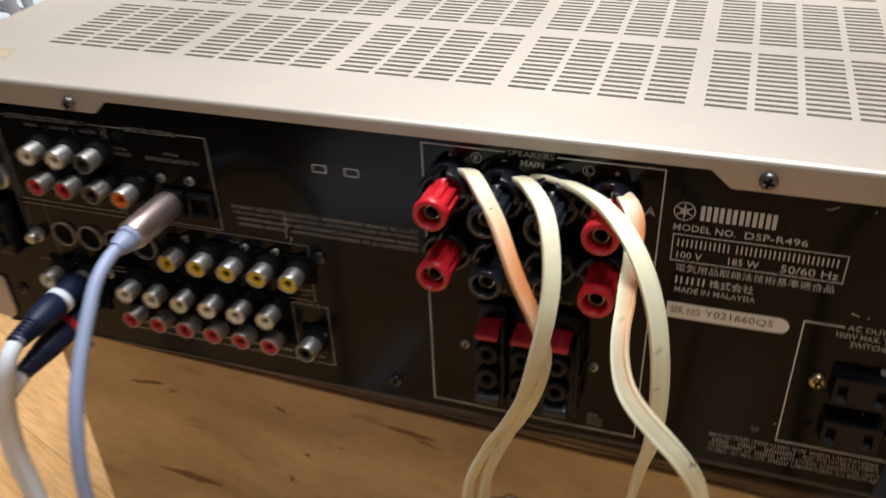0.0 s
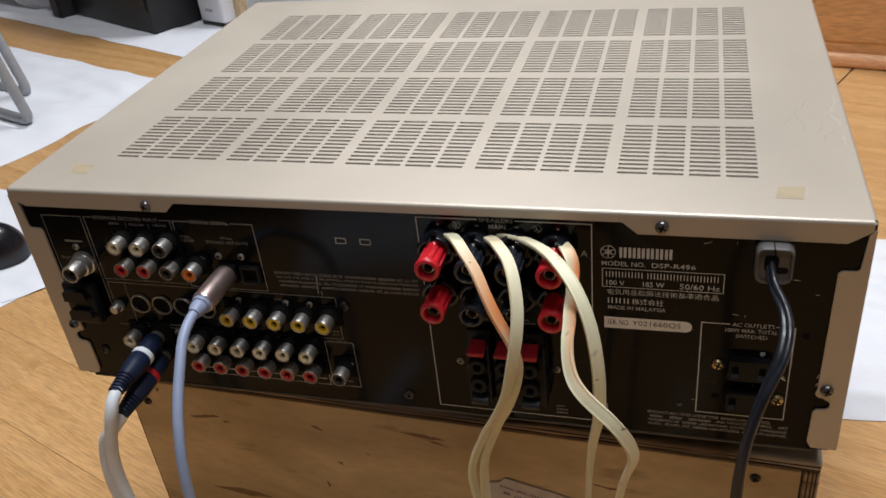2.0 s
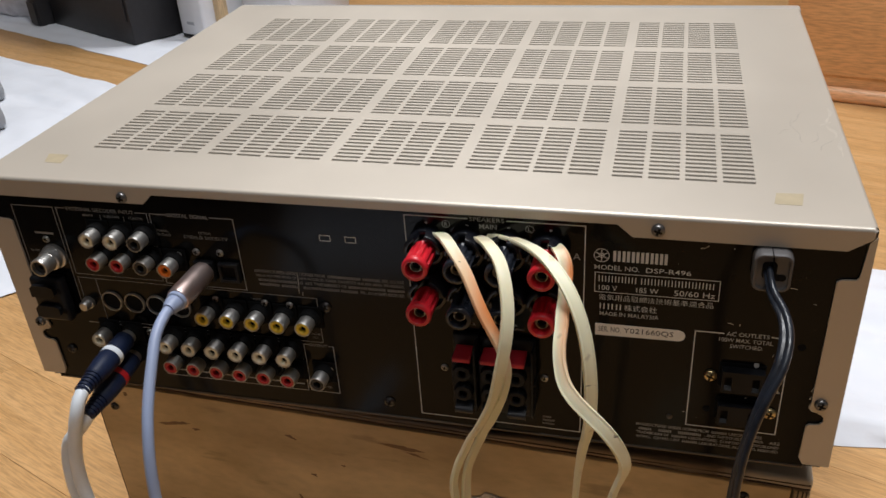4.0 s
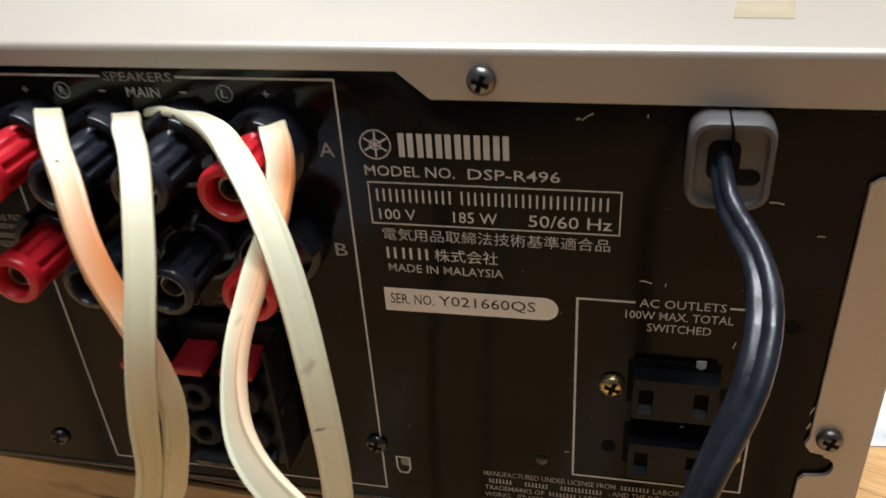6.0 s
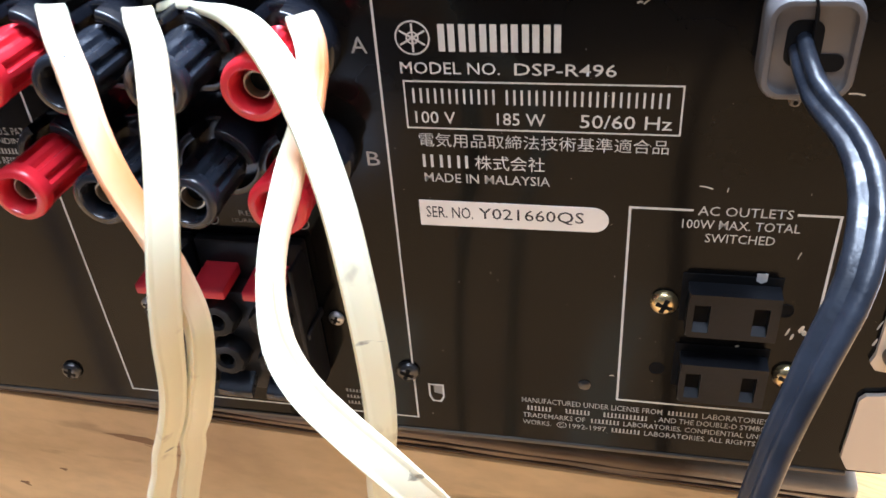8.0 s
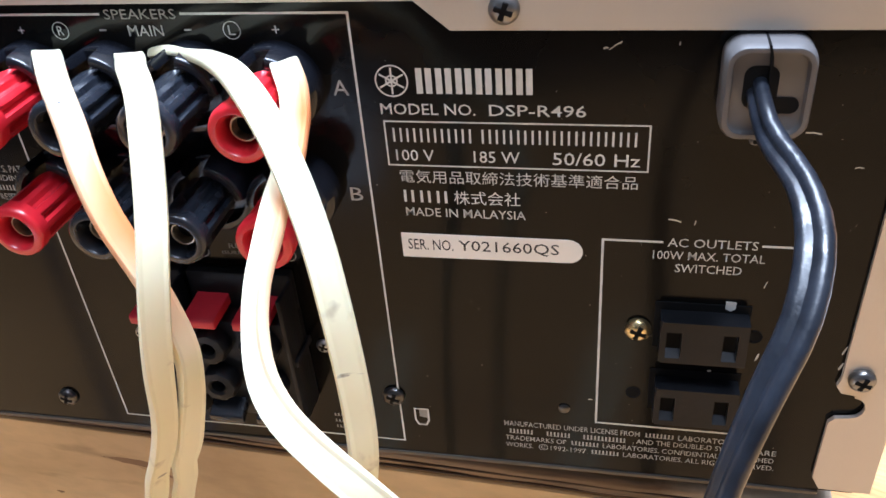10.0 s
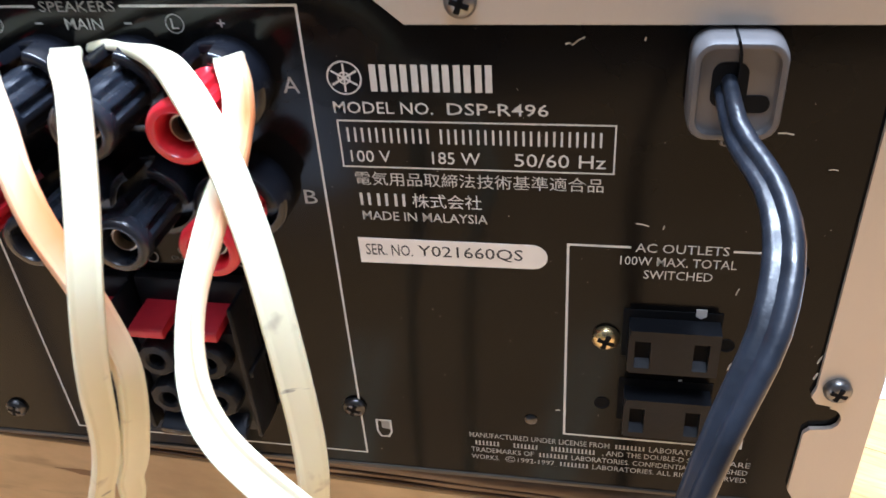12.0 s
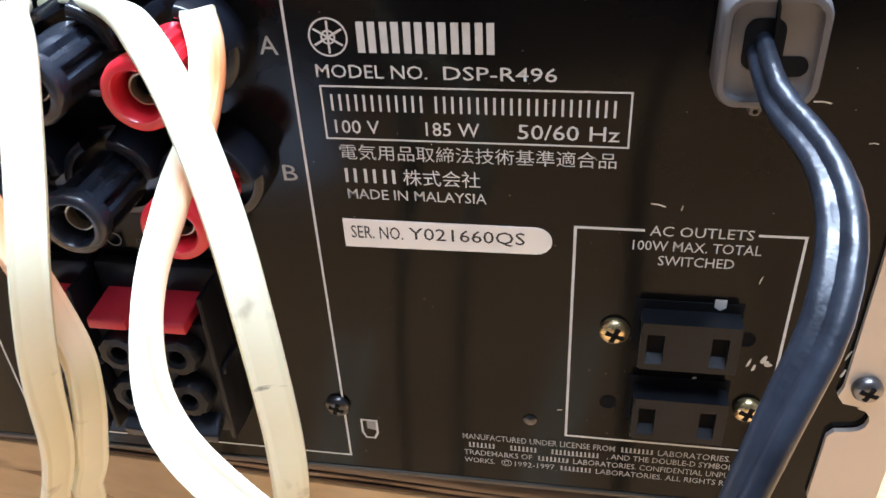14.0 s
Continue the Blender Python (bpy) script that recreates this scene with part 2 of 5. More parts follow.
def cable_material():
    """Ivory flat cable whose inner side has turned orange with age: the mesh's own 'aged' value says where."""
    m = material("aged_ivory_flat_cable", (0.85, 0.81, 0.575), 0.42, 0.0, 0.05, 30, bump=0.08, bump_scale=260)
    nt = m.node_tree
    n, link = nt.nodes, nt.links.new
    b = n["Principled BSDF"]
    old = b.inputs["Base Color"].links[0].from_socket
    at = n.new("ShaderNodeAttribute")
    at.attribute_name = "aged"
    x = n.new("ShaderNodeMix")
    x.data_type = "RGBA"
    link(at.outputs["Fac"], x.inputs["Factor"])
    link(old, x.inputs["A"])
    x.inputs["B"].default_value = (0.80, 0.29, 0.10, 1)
    co = n.new("ShaderNodeTexCoord")
    spots = n.new("ShaderNodeTexNoise")
    spots.inputs["Scale"].default_value, spots.inputs["Detail"].default_value = 130.0, 3
    link(co.outputs["Object"], spots.inputs["Vector"])
    dirt = n.new("ShaderNodeMapRange")
    dirt.inputs["From Min"].default_value, dirt.inputs["From Max"].default_value = 0.66, 0.74
    dirt.inputs["To Max"].default_value = 0.55
    link(spots.outputs["Fac"], dirt.inputs["Value"])
    y = n.new("ShaderNodeMix")
    y.data_type = "RGBA"
    link(dirt.outputs[0], y.inputs["Factor"])
    link(x.outputs["Result"], y.inputs["A"])
    y.inputs["B"].default_value = (0.40, 0.33, 0.22, 1)
    lines = n.new("ShaderNodeMapping")
    lines.inputs["Scale"].default_value = (1.1, 1, 2.4)
    link(co.outputs["Object"], lines.inputs["Vector"])
    pen = n.new("ShaderNodeTexNoise")
    pen.inputs["Scale"].default_value, pen.inputs["Detail"].default_value, pen.inputs["Distortion"].default_value = 85.0, 5, 0.5
    link(lines.outputs[0], pen.inputs["Vector"])
    thin = n.new("ShaderNodeMapRange")
    thin.inputs["From Min"].default_value, thin.inputs["From Max"].default_value = 0.70, 0.735
    thin.inputs["To Max"].default_value = 0.75
    link(pen.outputs["Fac"], thin.inputs["Value"])
    z = n.new("ShaderNodeMix")
    z.data_type = "RGBA"
    link(thin.outputs[0], z.inputs["Factor"])
    link(y.outputs["Result"], z.inputs["A"])
    z.inputs["B"].default_value = (0.10, 0.085, 0.07, 1)
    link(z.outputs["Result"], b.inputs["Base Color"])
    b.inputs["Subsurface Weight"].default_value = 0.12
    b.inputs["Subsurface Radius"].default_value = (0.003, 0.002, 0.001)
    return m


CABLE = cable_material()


def clear_film():
    m = material("crumpled_clear_film", (0.80, 0.80, 0.84), 0.2, 0.0, 0.15, 40, bump=0.3, bump_scale=60)
    b = m.node_tree.nodes["Principled BSDF"]
    b.inputs["Transmission Weight"].default_value = 0.2
    b.inputs["IOR"].default_value = 1.2
    return m


FILM = clear_film()

# ---- mesh helpers (millimetres, y towards the room's far side, z up from the chassis bottom) ----
AT = {}


def thing(name, place, label, category, group="", kind=""):
    """An empty at the base of a thing; place in metres."""
    ob = new(name)
    ob.location = place
    AT[ob] = Vector(place)
    return tagged(ob, label, category, group, kind)


def smooth_by_angle(me, degrees=40):
    me.polygons.foreach_set("use_smooth", [True] * len(me.polygons))
    bm = bmesh.new()
    bm.from_mesh(me)
    lim = radians(degrees)
    for e in bm.edges:
        e.smooth = len(e.link_faces) == 2 and e.calc_face_angle(0) < lim
    bm.to_mesh(me)
    bm.free()


def mesh(name, bm, mat):
    for v in bm.verts:
        v.co *= 0.001
    bmesh.ops.recalc_face_normals(bm, faces=bm.faces)
    me = bpy.data.meshes.new(name)
    bm.to_mesh(me)
    bm.free()
    me.materials.append(mat)
    smooth_by_angle(me)
    return me


def part(name, data, material_, parent, label="", at=(0, 0, 0), turn=None):
    """One mesh under a thing or a part. data: a bmesh in mm or a ready mesh; at: its origin in the receiver's mm."""
    me = data if isinstance(data, bpy.types.Mesh) else mesh(name, data, material_)
    ob = new(name, me)
    ob.parent = parent
    place = Vector((at[0] * 0.001, at[1] * 0.001, at[2] * 0.001 + Z0))
    AT[ob] = place
    ob.location = place - AT[parent]
    if turn:
        ob.rotation_euler = [radians(a) for a in turn]
    if label:
        ob["label"] = label
    return ob


def solo(name, data, material_, place, label, category, group="", kind="", turn=None):
    """A thing of one mesh; place in metres."""
    me = data if isinstance(data, bpy.types.Mesh) else mesh(name, data, material_)
    ob = new(name, me)
    ob.location = place
    AT[ob] = Vector(place)
    if turn:
        ob.rotation_euler = [radians(a) for a in turn]
    return tagged(ob, label, category, group, kind)


def add_box(bm, x0, x1, y0, y1, z0, z1, bevel=0.0, segments=2):
    vs = [bm.verts.new((x, y, z)) for x in (x0, x1) for y in (y0, y1) for z in (z0, z1)]
    fs = [bm.faces.new([vs[i] for i in f]) for f in ((0, 1, 3, 2), (4, 6, 7, 5), (0, 4, 5, 1), (2, 3, 7, 6), (0, 2, 6, 4), (1, 5, 7, 3))]
    if bevel:
        es = list({e for f in fs for e in f.edges})
        bmesh.ops.bevel(bm, geom=es, offset=bevel, segments=segments, affect="EDGES", profile=0.5)
    return bm


def box(x0, x1, y0, y1, z0, z1, bevel=0.0, segments=2):
    return add_box(bmesh.new(), x0, x1, y0, y1, z0, z1, bevel, segments)


def add_plate(bm, points, y0, y1):
    """A plate of any outline in x and z, between y0 and y1."""
    a = [bm.verts.new((x, y0, z)) for x, z in points]
    b = [bm.verts.new((x, y1, z)) for x, z in points]
    bm.faces.new(a)
    bm.faces.new(b[::-1])
    k = len(points)
    for i in range(k):
        bm.faces.new((a[i], b[i], b[(i + 1) % k], a[(i + 1) % k]))
    return bm


def plate(points, y0, y1):
    return add_plate(bmesh.new(), points, y0, y1)


def add_lathe(bm, profile, seg=28, centre=(0, 0, 0), ribs=None, phase=0.0):
    """A turned form round the axis that leaves the panel: pairs of radius and distance out of it (towards -y).
    ribs: (count, depth, first, last): flutes on those rings."""
    rings = []
    for i, (r, d) in enumerate(profile):
        if r <= 1e-6:
            rings.append([bm.verts.new((centre[0], centre[1] - d, centre[2]))])
            continue
        ring = []
        for k in range(seg):
            a = 2 * math.pi * k / seg + phase
            q = r
            if ribs and ribs[2] <= i <= ribs[3]:
                w = math.cos(a * ribs[0])
                q = r - ribs[1] * (1 if w < -0.35 else 0 if w > 0.1 else (0.1 - w) / 0.45)
            ring.append(bm.verts.new((centre[0] + q * math.cos(a), centre[1] - d, centre[2] + q * math.sin(a))))
        rings.append(ring)
    for a, b in zip(rings[:-1], rings[1:]):
        for k in range(seg):
            p, q = k, (k + 1) % seg
            if len(a) == 1 and len(b) == 1:
                continue
            if len(a) == 1:
                bm.faces.new((a[0], b[p], b[q]))
            elif len(b) == 1:
                bm.faces.new((a[p], b[0], a[q]))
            else:
                bm.faces.new((a[p], b[p], b[q], a[q]))
    return bm


def lathe(profile, seg=28, ribs=None, phase=0.0):
    return add_lathe(bmesh.new(), profile, seg, (0, 0, 0), ribs, phase)


def spline(keys, step=3.0):
    """A smooth line through keys (tuples of any length, x y z first), at about even steps in mm."""
    k = [np.array(p, float) for p in keys]
    k = [2 * k[0] - k[1]] + k + [2 * k[-1] - k[-2]]
    out = []
    for i in range(1, len(k) - 2):
        p0, p1, p2, p3 = k[i - 1:i + 3]
        m = max(2, int(np.linalg.norm((p2 - p1)[:3]) / step))
        for j in range(m):
            u = j / m
            out.append(0.5 * (2 * p1 + (p2 - p0) * u + (2 * p0 - 5 * p1 + 4 * p2 - p3) * u * u + (3 * p1 - p0 - 3 * p2 + p3) * u ** 3))
    out.append(k[-2])
    return out


def sweep(path, outline, guide=(1, 0, 0), cap=True):
    """Carries an outline (pairs along the width and along the thickness) down a path. A path point's fourth number turns it, in
    degrees, and its fifth, if there, scales it. guide: the way the width points where nothing is turned."""
    bm = bmesh.new()
    rings = []
    g = Vector(guide)
    for i, p in enumerate(path):
        a, b = path[max(0, i - 1)], path[min(len(path) - 1, i + 1)]
        t = Vector((b - a)[:3]).normalized()
        w = (g - t * g.dot(t)).normalized()
        turn = radians(p[3]) if len(p) > 3 else 0.0
        size = p[4] if len(p) > 4 else 1.0
        w = Matrix.Rotation(turn, 3, t) @ w
        nrm = t.cross(w)
        c = Vector(p[:3])
        rings.append([bm.verts.new(c + (w * u + nrm * v) * size) for u, v in outline])
    k = len(outline)
    for r, s in zip(rings[:-1], rings[1:]):
        for i in range(k):
            bm.faces.new((r[i], s[i], s[(i + 1) % k], r[(i + 1) % k]))
    if cap:
        bm.faces.new(rings[0])
        bm.faces.new(rings[-1][::-1])
    return bm


def circle(r, seg=14):
    return [(r * math.cos(2 * math.pi * i / seg), r * math.sin(2 * math.pi * i / seg)) for i in range(seg)]


def round_rect(w, h, r, seg=4):
    pts = []
    for cx, cz, a0 in ((w / 2 - r, h / 2 - r, 0), (-w / 2 + r, h / 2 - r, 90), (-w / 2 + r, -h / 2 + r, 180), (w / 2 - r, -h / 2 + r, 270)):
        for i in range(seg + 1):
            a = radians(a0 + 90 * i / seg)
            pts.append((cx + r * math.cos(a), cz + r * math.sin(a)))
    return pts


def stroke(bm, points, width=0.42, y=-0.1):
    """A flat line through points in x and z; its pieces butt at the corners."""
    last = len(points) - 2
    for i, ((xa, za), (xb, zb)) in enumerate(zip(points[:-1], points[1:])):
        d = Vector((xb - xa, zb - za))
        if d.length < 1e-6:
            continue
        d.normalize()
        n = Vector((-d.y, d.x)) * width / 2
        e = d * width / 2
        f = e if i == last and points[0] != points[-1] else -e
        q = [(xa - e.x + n.x, za - e.y + n.y), (xa - e.x - n.x, za - e.y - n.y), (xb + f.x - n.x, zb + f.y - n.y), (xb + f.x + n.x, zb + f.y + n.y)]
        bm.faces.new([bm.verts.new((x, y - 0.004 * i, z)) for x, z in q])
    return bm


def text_mesh(body, x0, x1, z0, z1, y=-0.12, spacing=1.0):
    """Flat lettering that fills x0..x1 and z0..z1 (capital height), at y."""
    cu = bpy.data.curves.new("lettering", "FONT")
    cu.body = body
    cu.size, cu.resolution_u, cu.space_character, cu.offset = 10.0, 2, spacing, 0.02 if body.isascii() else -0.01
    tmp = bpy.data.objects.new("lettering", cu)
    scene.collection.objects.link(tmp)
    me = bpy.data.meshes.new_from_object(tmp.evaluated_get(bpy.context.evaluated_depsgraph_get()))
    bpy.data.objects.remove(tmp)
    bpy.data.curves.remove(cu)
    n = len(me.vertices)
    co = np.empty(n * 3)
    me.vertices.foreach_get("co", co)
    co = co.reshape(-1, 3)
    lo, hi = co.min(0), co.max(0)
    flat = np.empty_like(co)
    flat[:, 0] = x0 + (co[:, 0] - lo[0]) / (hi[0] - lo[0]) * (x1 - x0)
    flat[:, 2] = z0 + (co[:, 1] - lo[1]) / (hi[1] - lo[1]) * (z1 - z0)
    flat[:, 1] = y
    me.vertices.foreach_set("co", (flat * 0.001).ravel())
    me.update()
    return me

# ---- the receiver ----
W, TOP, DEPTH, BEND = 217.5, 133.1, 320.0, 1.8
RISE, SKEW = 0.022, 0.015     # the lid climbs slightly towards the front and sits a little askew
receiver = thing("receiver", (0, 0.17, Z0 - 0.018), "champagne metal audio receiver with black rear panel, on a wooden box", "receiver")


def cover_top():
    """Steel lid with rounded bends and five by four banks of punched slots."""
    bm = bmesh.new()
    w, s, g = 14.05, 2.6, 6.5
    xs, open_x = [-W + BEND], []
    x = -174.0
    for bank in range(5):
        for k in range(4):
            open_x.append((len(xs), x))
            xs += [x, x + w]
            x += w + (s if k < 3 else g)
    xs.append(W - BEND)
    ys, open_y = [BEND - 1.5], []
    for row in range(4):
        y = 36.4 + 64.0 * row
        for k in range(13):
            open_y.append(len(ys))
            ys += [y + k * 4.345, y + k * 4.345 + 2.1]
    ys.append(DEPTH)
    holes_x, holes_y = {i for i, _ in open_x}, set(open_y)
    grid = {}

    def vert(i, j, z):
        key = (i, j, z)
        if key not in grid:
            lean = 0.3 if z < TOP and j - 1 in holes_y else 0.0
            grid[key] = bm.verts.new((xs[i], ys[j] - lean, z))
        return grid[key]

    low = TOP - 0.9
    for i in range(len(xs) - 1):
        for j in range(len(ys) - 1):
            ring = ((i, j), (i + 1, j), (i + 1, j + 1), (i, j + 1))
            if i in holes_x and j in holes_y:
                for a, b in zip(ring, ring[1:] + ring[:1]):
                    bm.faces.new((vert(*a, TOP), vert(*a, low), vert(*b, low), vert(*b, TOP)))
            else:
                bm.faces.new([vert(*q, TOP) for q in ring])
    steps = 6
    # bend at the rear, and at both sides
    prev = None
    for k in range(steps + 1):
        a = radians(90 * k / steps)
        y, z = BEND - 1.5 - BEND * math.sin(a), TOP - BEND + BEND * math.cos(a)
        cur = [bm.verts.new((q, y, z)) for q in (-W + BEND, W - BEND)]
        if prev:
            bm.faces.new((prev[0], prev[1], cur[1], cur[0]))
        prev = cur
    for side in (-1, 1):
        prev = None
        for k in range(steps + 1):
            a = radians(90 * k / steps)
            x, z = side * (W - BEND + BEND * math.sin(a)), TOP - BEND + BEND * math.cos(a)
            cur = [bm.verts.new((x, q, z)) for q in (BEND - 1.5, DEPTH)]
            if prev:
                bm.faces.new((prev[0], prev[1], cur[1], cur[0]))
            prev = cur
        low_edge = [bm.verts.new((side * W, q, 4)) for q in (BEND - 1.5, DEPTH)]
        bm.faces.new((prev[0], prev[1], low_edge[1], low_edge[0]))
        # the corner, pinched where the two bends meet
        corner = []
        for k in range(steps + 1):
            a = radians(90 * k / steps)
            corner.append(bm.verts.new((side * (W - BEND + 0.9 * BEND * math.cos(a)), BEND - 1.5 - 0.9 * BEND * math.sin(a), TOP - 0.9 * BEND)))
        mid = bm.verts.new((side * (W - BEND), BEND - 1.5, TOP))
        for p, q in zip(corner[:-1], corner[1:]):
            bm.faces.new((mid, p, q))
    for v in bm.verts:
        if v.co.x < -W + 3:
            v.co.x -= 2.6 + 0.006 * max(0.0, v.co.y)
        if v.co.z > 100 and v.co.y > 0:
            v.co.y -= SKEW * v.co.x * min(1.0, v.co.y / 36)
            v.co.z += RISE * v.co.y
    return bm


def lid_patch(points, thick):
    """A thin film on the lid, outlined in x and y."""
    bm = bmesh.new()
    bm.faces.new([bm.verts.new((x, y, TOP + RISE * y + 0.03)) for x, y in points])
    up = bmesh.ops.extrude_face_region(bm, geom=list(bm.faces))
    for v in up["geom"]:
        if isinstance(v, bmesh.types.BMVert):
            v.co.z += thick
    return bm


cover = part("cover", cover_top(), CHAMPAGNE, receiver, "champagne painted steel cover with punched vent slots")
part("rear_flange", plate([(-218.6, TOP - BEND), (-218.6, 127.8), (-210, 122.4), (-121.5, 122.3), (-115.6, 127.8), (113.6, 127.9), (120.4, 122.1),
                           (207, 122.0), (216.2, 128.2), (216.2, TOP - BEND)], -1.5, -0.4), CHAMPAGNE, cover)


def side_flange(side):
    pts = [(217.5 if side > 0 else 219.6, 129.0), (214.8, 126.4), (213.6, 109.5), (212.6, 108.2), (207, 108.0), (205.2, 106.6), (204.6, 41)]
    pts += [(203.9, 38.5), (205.2, 36.6), (208.5, 36.0)]
    for k in range(7):
        a = radians(90 - 30 * k)
        pts.append((208.3 + 2.8 * math.cos(a), 32.2 + 3.2 * math.sin(a)))
    pts += [(205.2, 28.6), (204.0, 27.0), (203.6, 8), (205.6, 4.2), (217.5 if side > 0 else 219.6, 4.0)]
    return plate([(side * x, z) for x, z in pts], -1.4, -0.3)


for side in (-1, 1):
    part("side_flange", side_flange(side), CHAMPAGNE, cover)
for edge in ([(178.4, 15.7), (189.7, 15.3), (191.3, 26.6), (179.9, 26.0)], [(-190.2, 18.2), (-179.7, 17.6), (-182.0, 28.1), (-194.8, 28.4)]):
    part("dried_tape", lid_patch(edge, 0.08), TAPE, cover, "yellowed dried tape mark")

for k, (x, y, a, ln, wd, mt) in enumerate(((197, 119, 62, 17, 0.32, SMUDGE), (193.5, 108, 96, 18, 0.28, SMUDGE), (195.5, 93, 104, 16, 0.25, SMUDGE), (203, 92, 70, 14, 0.3, SMUDGE), (188, 99, 40, 8, 0.25, SMUDGE),
                                            (206.5, 84, 66, 16, 0.3, SMUDGE), (212, 122, 85, 22, 0.8, WORN), (211.5, 101, 96, 15, 1.0, WORN), (213.5, 83, 80, 24, 0.7, WORN), (209, 110, 60, 9, 0.5, WORN))):
    c, s_ = math.cos(radians(a)), math.sin(radians(a))
    outline = []
    for q in range(28):
        g = 2 * math.pi * q / 28
        u = ln / 2 * math.cos(g)
        w = wd * (1 + 0.5 * math.sin(5 * math.cos(g) + k)) * math.sin(g) + 1.1 * math.sin(2.6 * math.cos(g) + 1.7 * k)
        outline.append((x + c * u - s_ * w, y - 4 + s_ * u + c * w))
    part("scuff", lid_patch(outline, 0.02), mt, cover, "grey scuff" if mt is SMUDGE else "pale rubbed patch")

body = bmesh.new()
add_box(body, -208, 206, 1.2, DEPTH - 4, 1, 118)
part("chassis", body, CHASSIS, receiver, "dark steel chassis under the cover")
part("front_fascia", box(-W - 4, W + 1, DEPTH - 3.0, DEPTH + 9, 0, TOP + 6.6, 1.5, 3), FASCIA, receiver, "bright brushed front fascia edge")
panel = part("back_panel", plate([(-214, 2.2), (214, 2.2), (214, 129), (-214, 129)], 0, 1.0), PANEL, receiver, "black painted rear panel with silkscreened frames")
part("bottom_lip", box(-210, 206, -0.5, 1.6, 0.6, 2.1, 0.3, 1), ZINC, receiver, "dull metal lip along the lower edge")
foot_mesh = mesh("foot", lathe([(0, 0), (17, 0), (19, 3), (20, 17.5), (0, 17.5)], 24), BLACK)
for x in (-170, 170):
    for y in (95, 290):
        part("foot", foot_mesh, BLACK, receiver, "", (x, y, -18), (90, 0, 0))


# printed frames, marks and lettering
def printed(name, lines, width=0.42, mat=None, label=""):
    bm = bmesh.new()
    for i, ln in enumerate(lines):
        stroke(bm, ln, width, -0.1 - 0.004 * (i % 3))
    return part(name, bm, mat or PRINT, panel, label)


printed("printed_frame", [[(-203.5, 78), (-203.5, 116.4), (-178, 116.4), (-178, 56)]], 0.4, PRINT_DIM)
printed("printed_frame", [[(-171, 116.4), (-175.8, 116.4), (-175.8, 76), (-122, 76), (-122, 116.4), (-128.5, 116.4)]], 0.4, PRINT_DIM)
printed("printed_divider", [[(-150, 113.5), (-150, 106.5)], [(-136, 113.5), (-136, 106.5)]], 0.3, PRINT_DIM)
printed("printed_frame", [[(-111, 116.4), (-120.3, 116.4), (-120.3, 75), (-73.5, 75), (-73.5, 116.4), (-86, 116.4)]], 0.42, PRINT_MID)
printed("printed_frame", [[(-175.5, 57), (-175.5, 73.6), (-35, 73.6), (-35, 46), (-164.5, 46), (-164.5, 73.6)]], 0.4, PRINT_DIM)
printed("printed_frame", [[(-177, 43.8), (-48, 43.8), (-48, 12.5), (-135, 12.5)]], 0.42, PRINT_MID)
printed("printed_frame", [[(-44, 43.8), (-46.4, 43.8), (-46.4, 12.8), (-29.8, 12.8), (-29.8, 43.8), (-32.5, 43.8)]], 0.42, PRINT_MID)
printed("printed_frame", [[(46.0, 125.3), (16, 125.3), (16, 6.2), (99.6, 6.2), (99.9, 125.3), (64.6, 125.3)]], 0.5)
printed("printed_frame", [[(163, 74.9), (150.6, 74.9), (150.6, 19.3), (191.6, 19.3), (191.6, 74.9), (183.6, 74.9)]], 0.55)
printed("printed_frame", [[(104.7, 102.1), (159, 102.1), (159, 91.8), (104.7, 91.8), (104.7, 102.1)]], 0.35)
for x in (-25.5, -12.3):
    tip = -1 if x < -20 else 1
    printed("printed_arrow", [[(x - 2.7, 111), (x + 2.7, 111), (x + 2.7, 108), (x - 2.7, 108), (x - 2.7, 111)]], 0.45)
part("printed_tag", plate([(104.6, 18.3), (106.8, 18.3), (106.8, 15.4), (104.6, 15.9)], -0.09, -0.05), PRINT_DIM, panel)
printed("printed_tag", [[(103.4, 18.6), (107.0, 18.6), (107.0, 14.6), (106.2, 12.9), (104.2, 12.9), (103.4, 14.6), (103.4, 18.6)]], 0.5)
part("printed_pointer", plate([(177.7, 60.1), (179.9, 60.1), (179.9, 58.2), (178.8, 57.5), (177.7, 58.2)], -0.42, -0.32), PRINT, panel)


def word(body, x0, x1, z0, z1, mat=None, parent=None, y=-0.12):
    me = text_mesh(body, x0, x1, z0, z1, y)
    me.materials.append(mat or PRINT)
    return part("lettering", me, None, parent or panel)


def stroke_words(spans, z0, z1, mat, pitch=0.92, wide=0.42, y=-0.12):
    """Each word as one row of thin upright bars."""
    for a, b in spans:
        bm = bmesh.new()
        last = None
        for k in range(int((b - a) / pitch) + 1):
            x = a + pitch * k
            p = [[bm.verts.new((q, y, z)) for q in (x, x + wide)] for z in (z0, z0 + 0.12, z1)]
            bm.faces.new((p[0][0], p[0][1], p[1][1], p[1][0]))
            bm.faces.new((p[1][0], p[1][1], p[2][1], p[2][0]))
            if last:
                bm.faces.new((last[0][1], p[0][0], p[1][0], last[1][1]))
            last = p
        part("printed_bar", bm, mat, panel)


def bars(name, spans, z0, z1, mat=None, y=-0.12):
    for a, b in spans:
        bm = bmesh.new()
        bm.faces.new([bm.verts.new(q) for q in ((a, y, z0), (b, y, z0), (b, y, z1), (a, y, z1))])
        part(name, bm, mat or PRINT, panel)


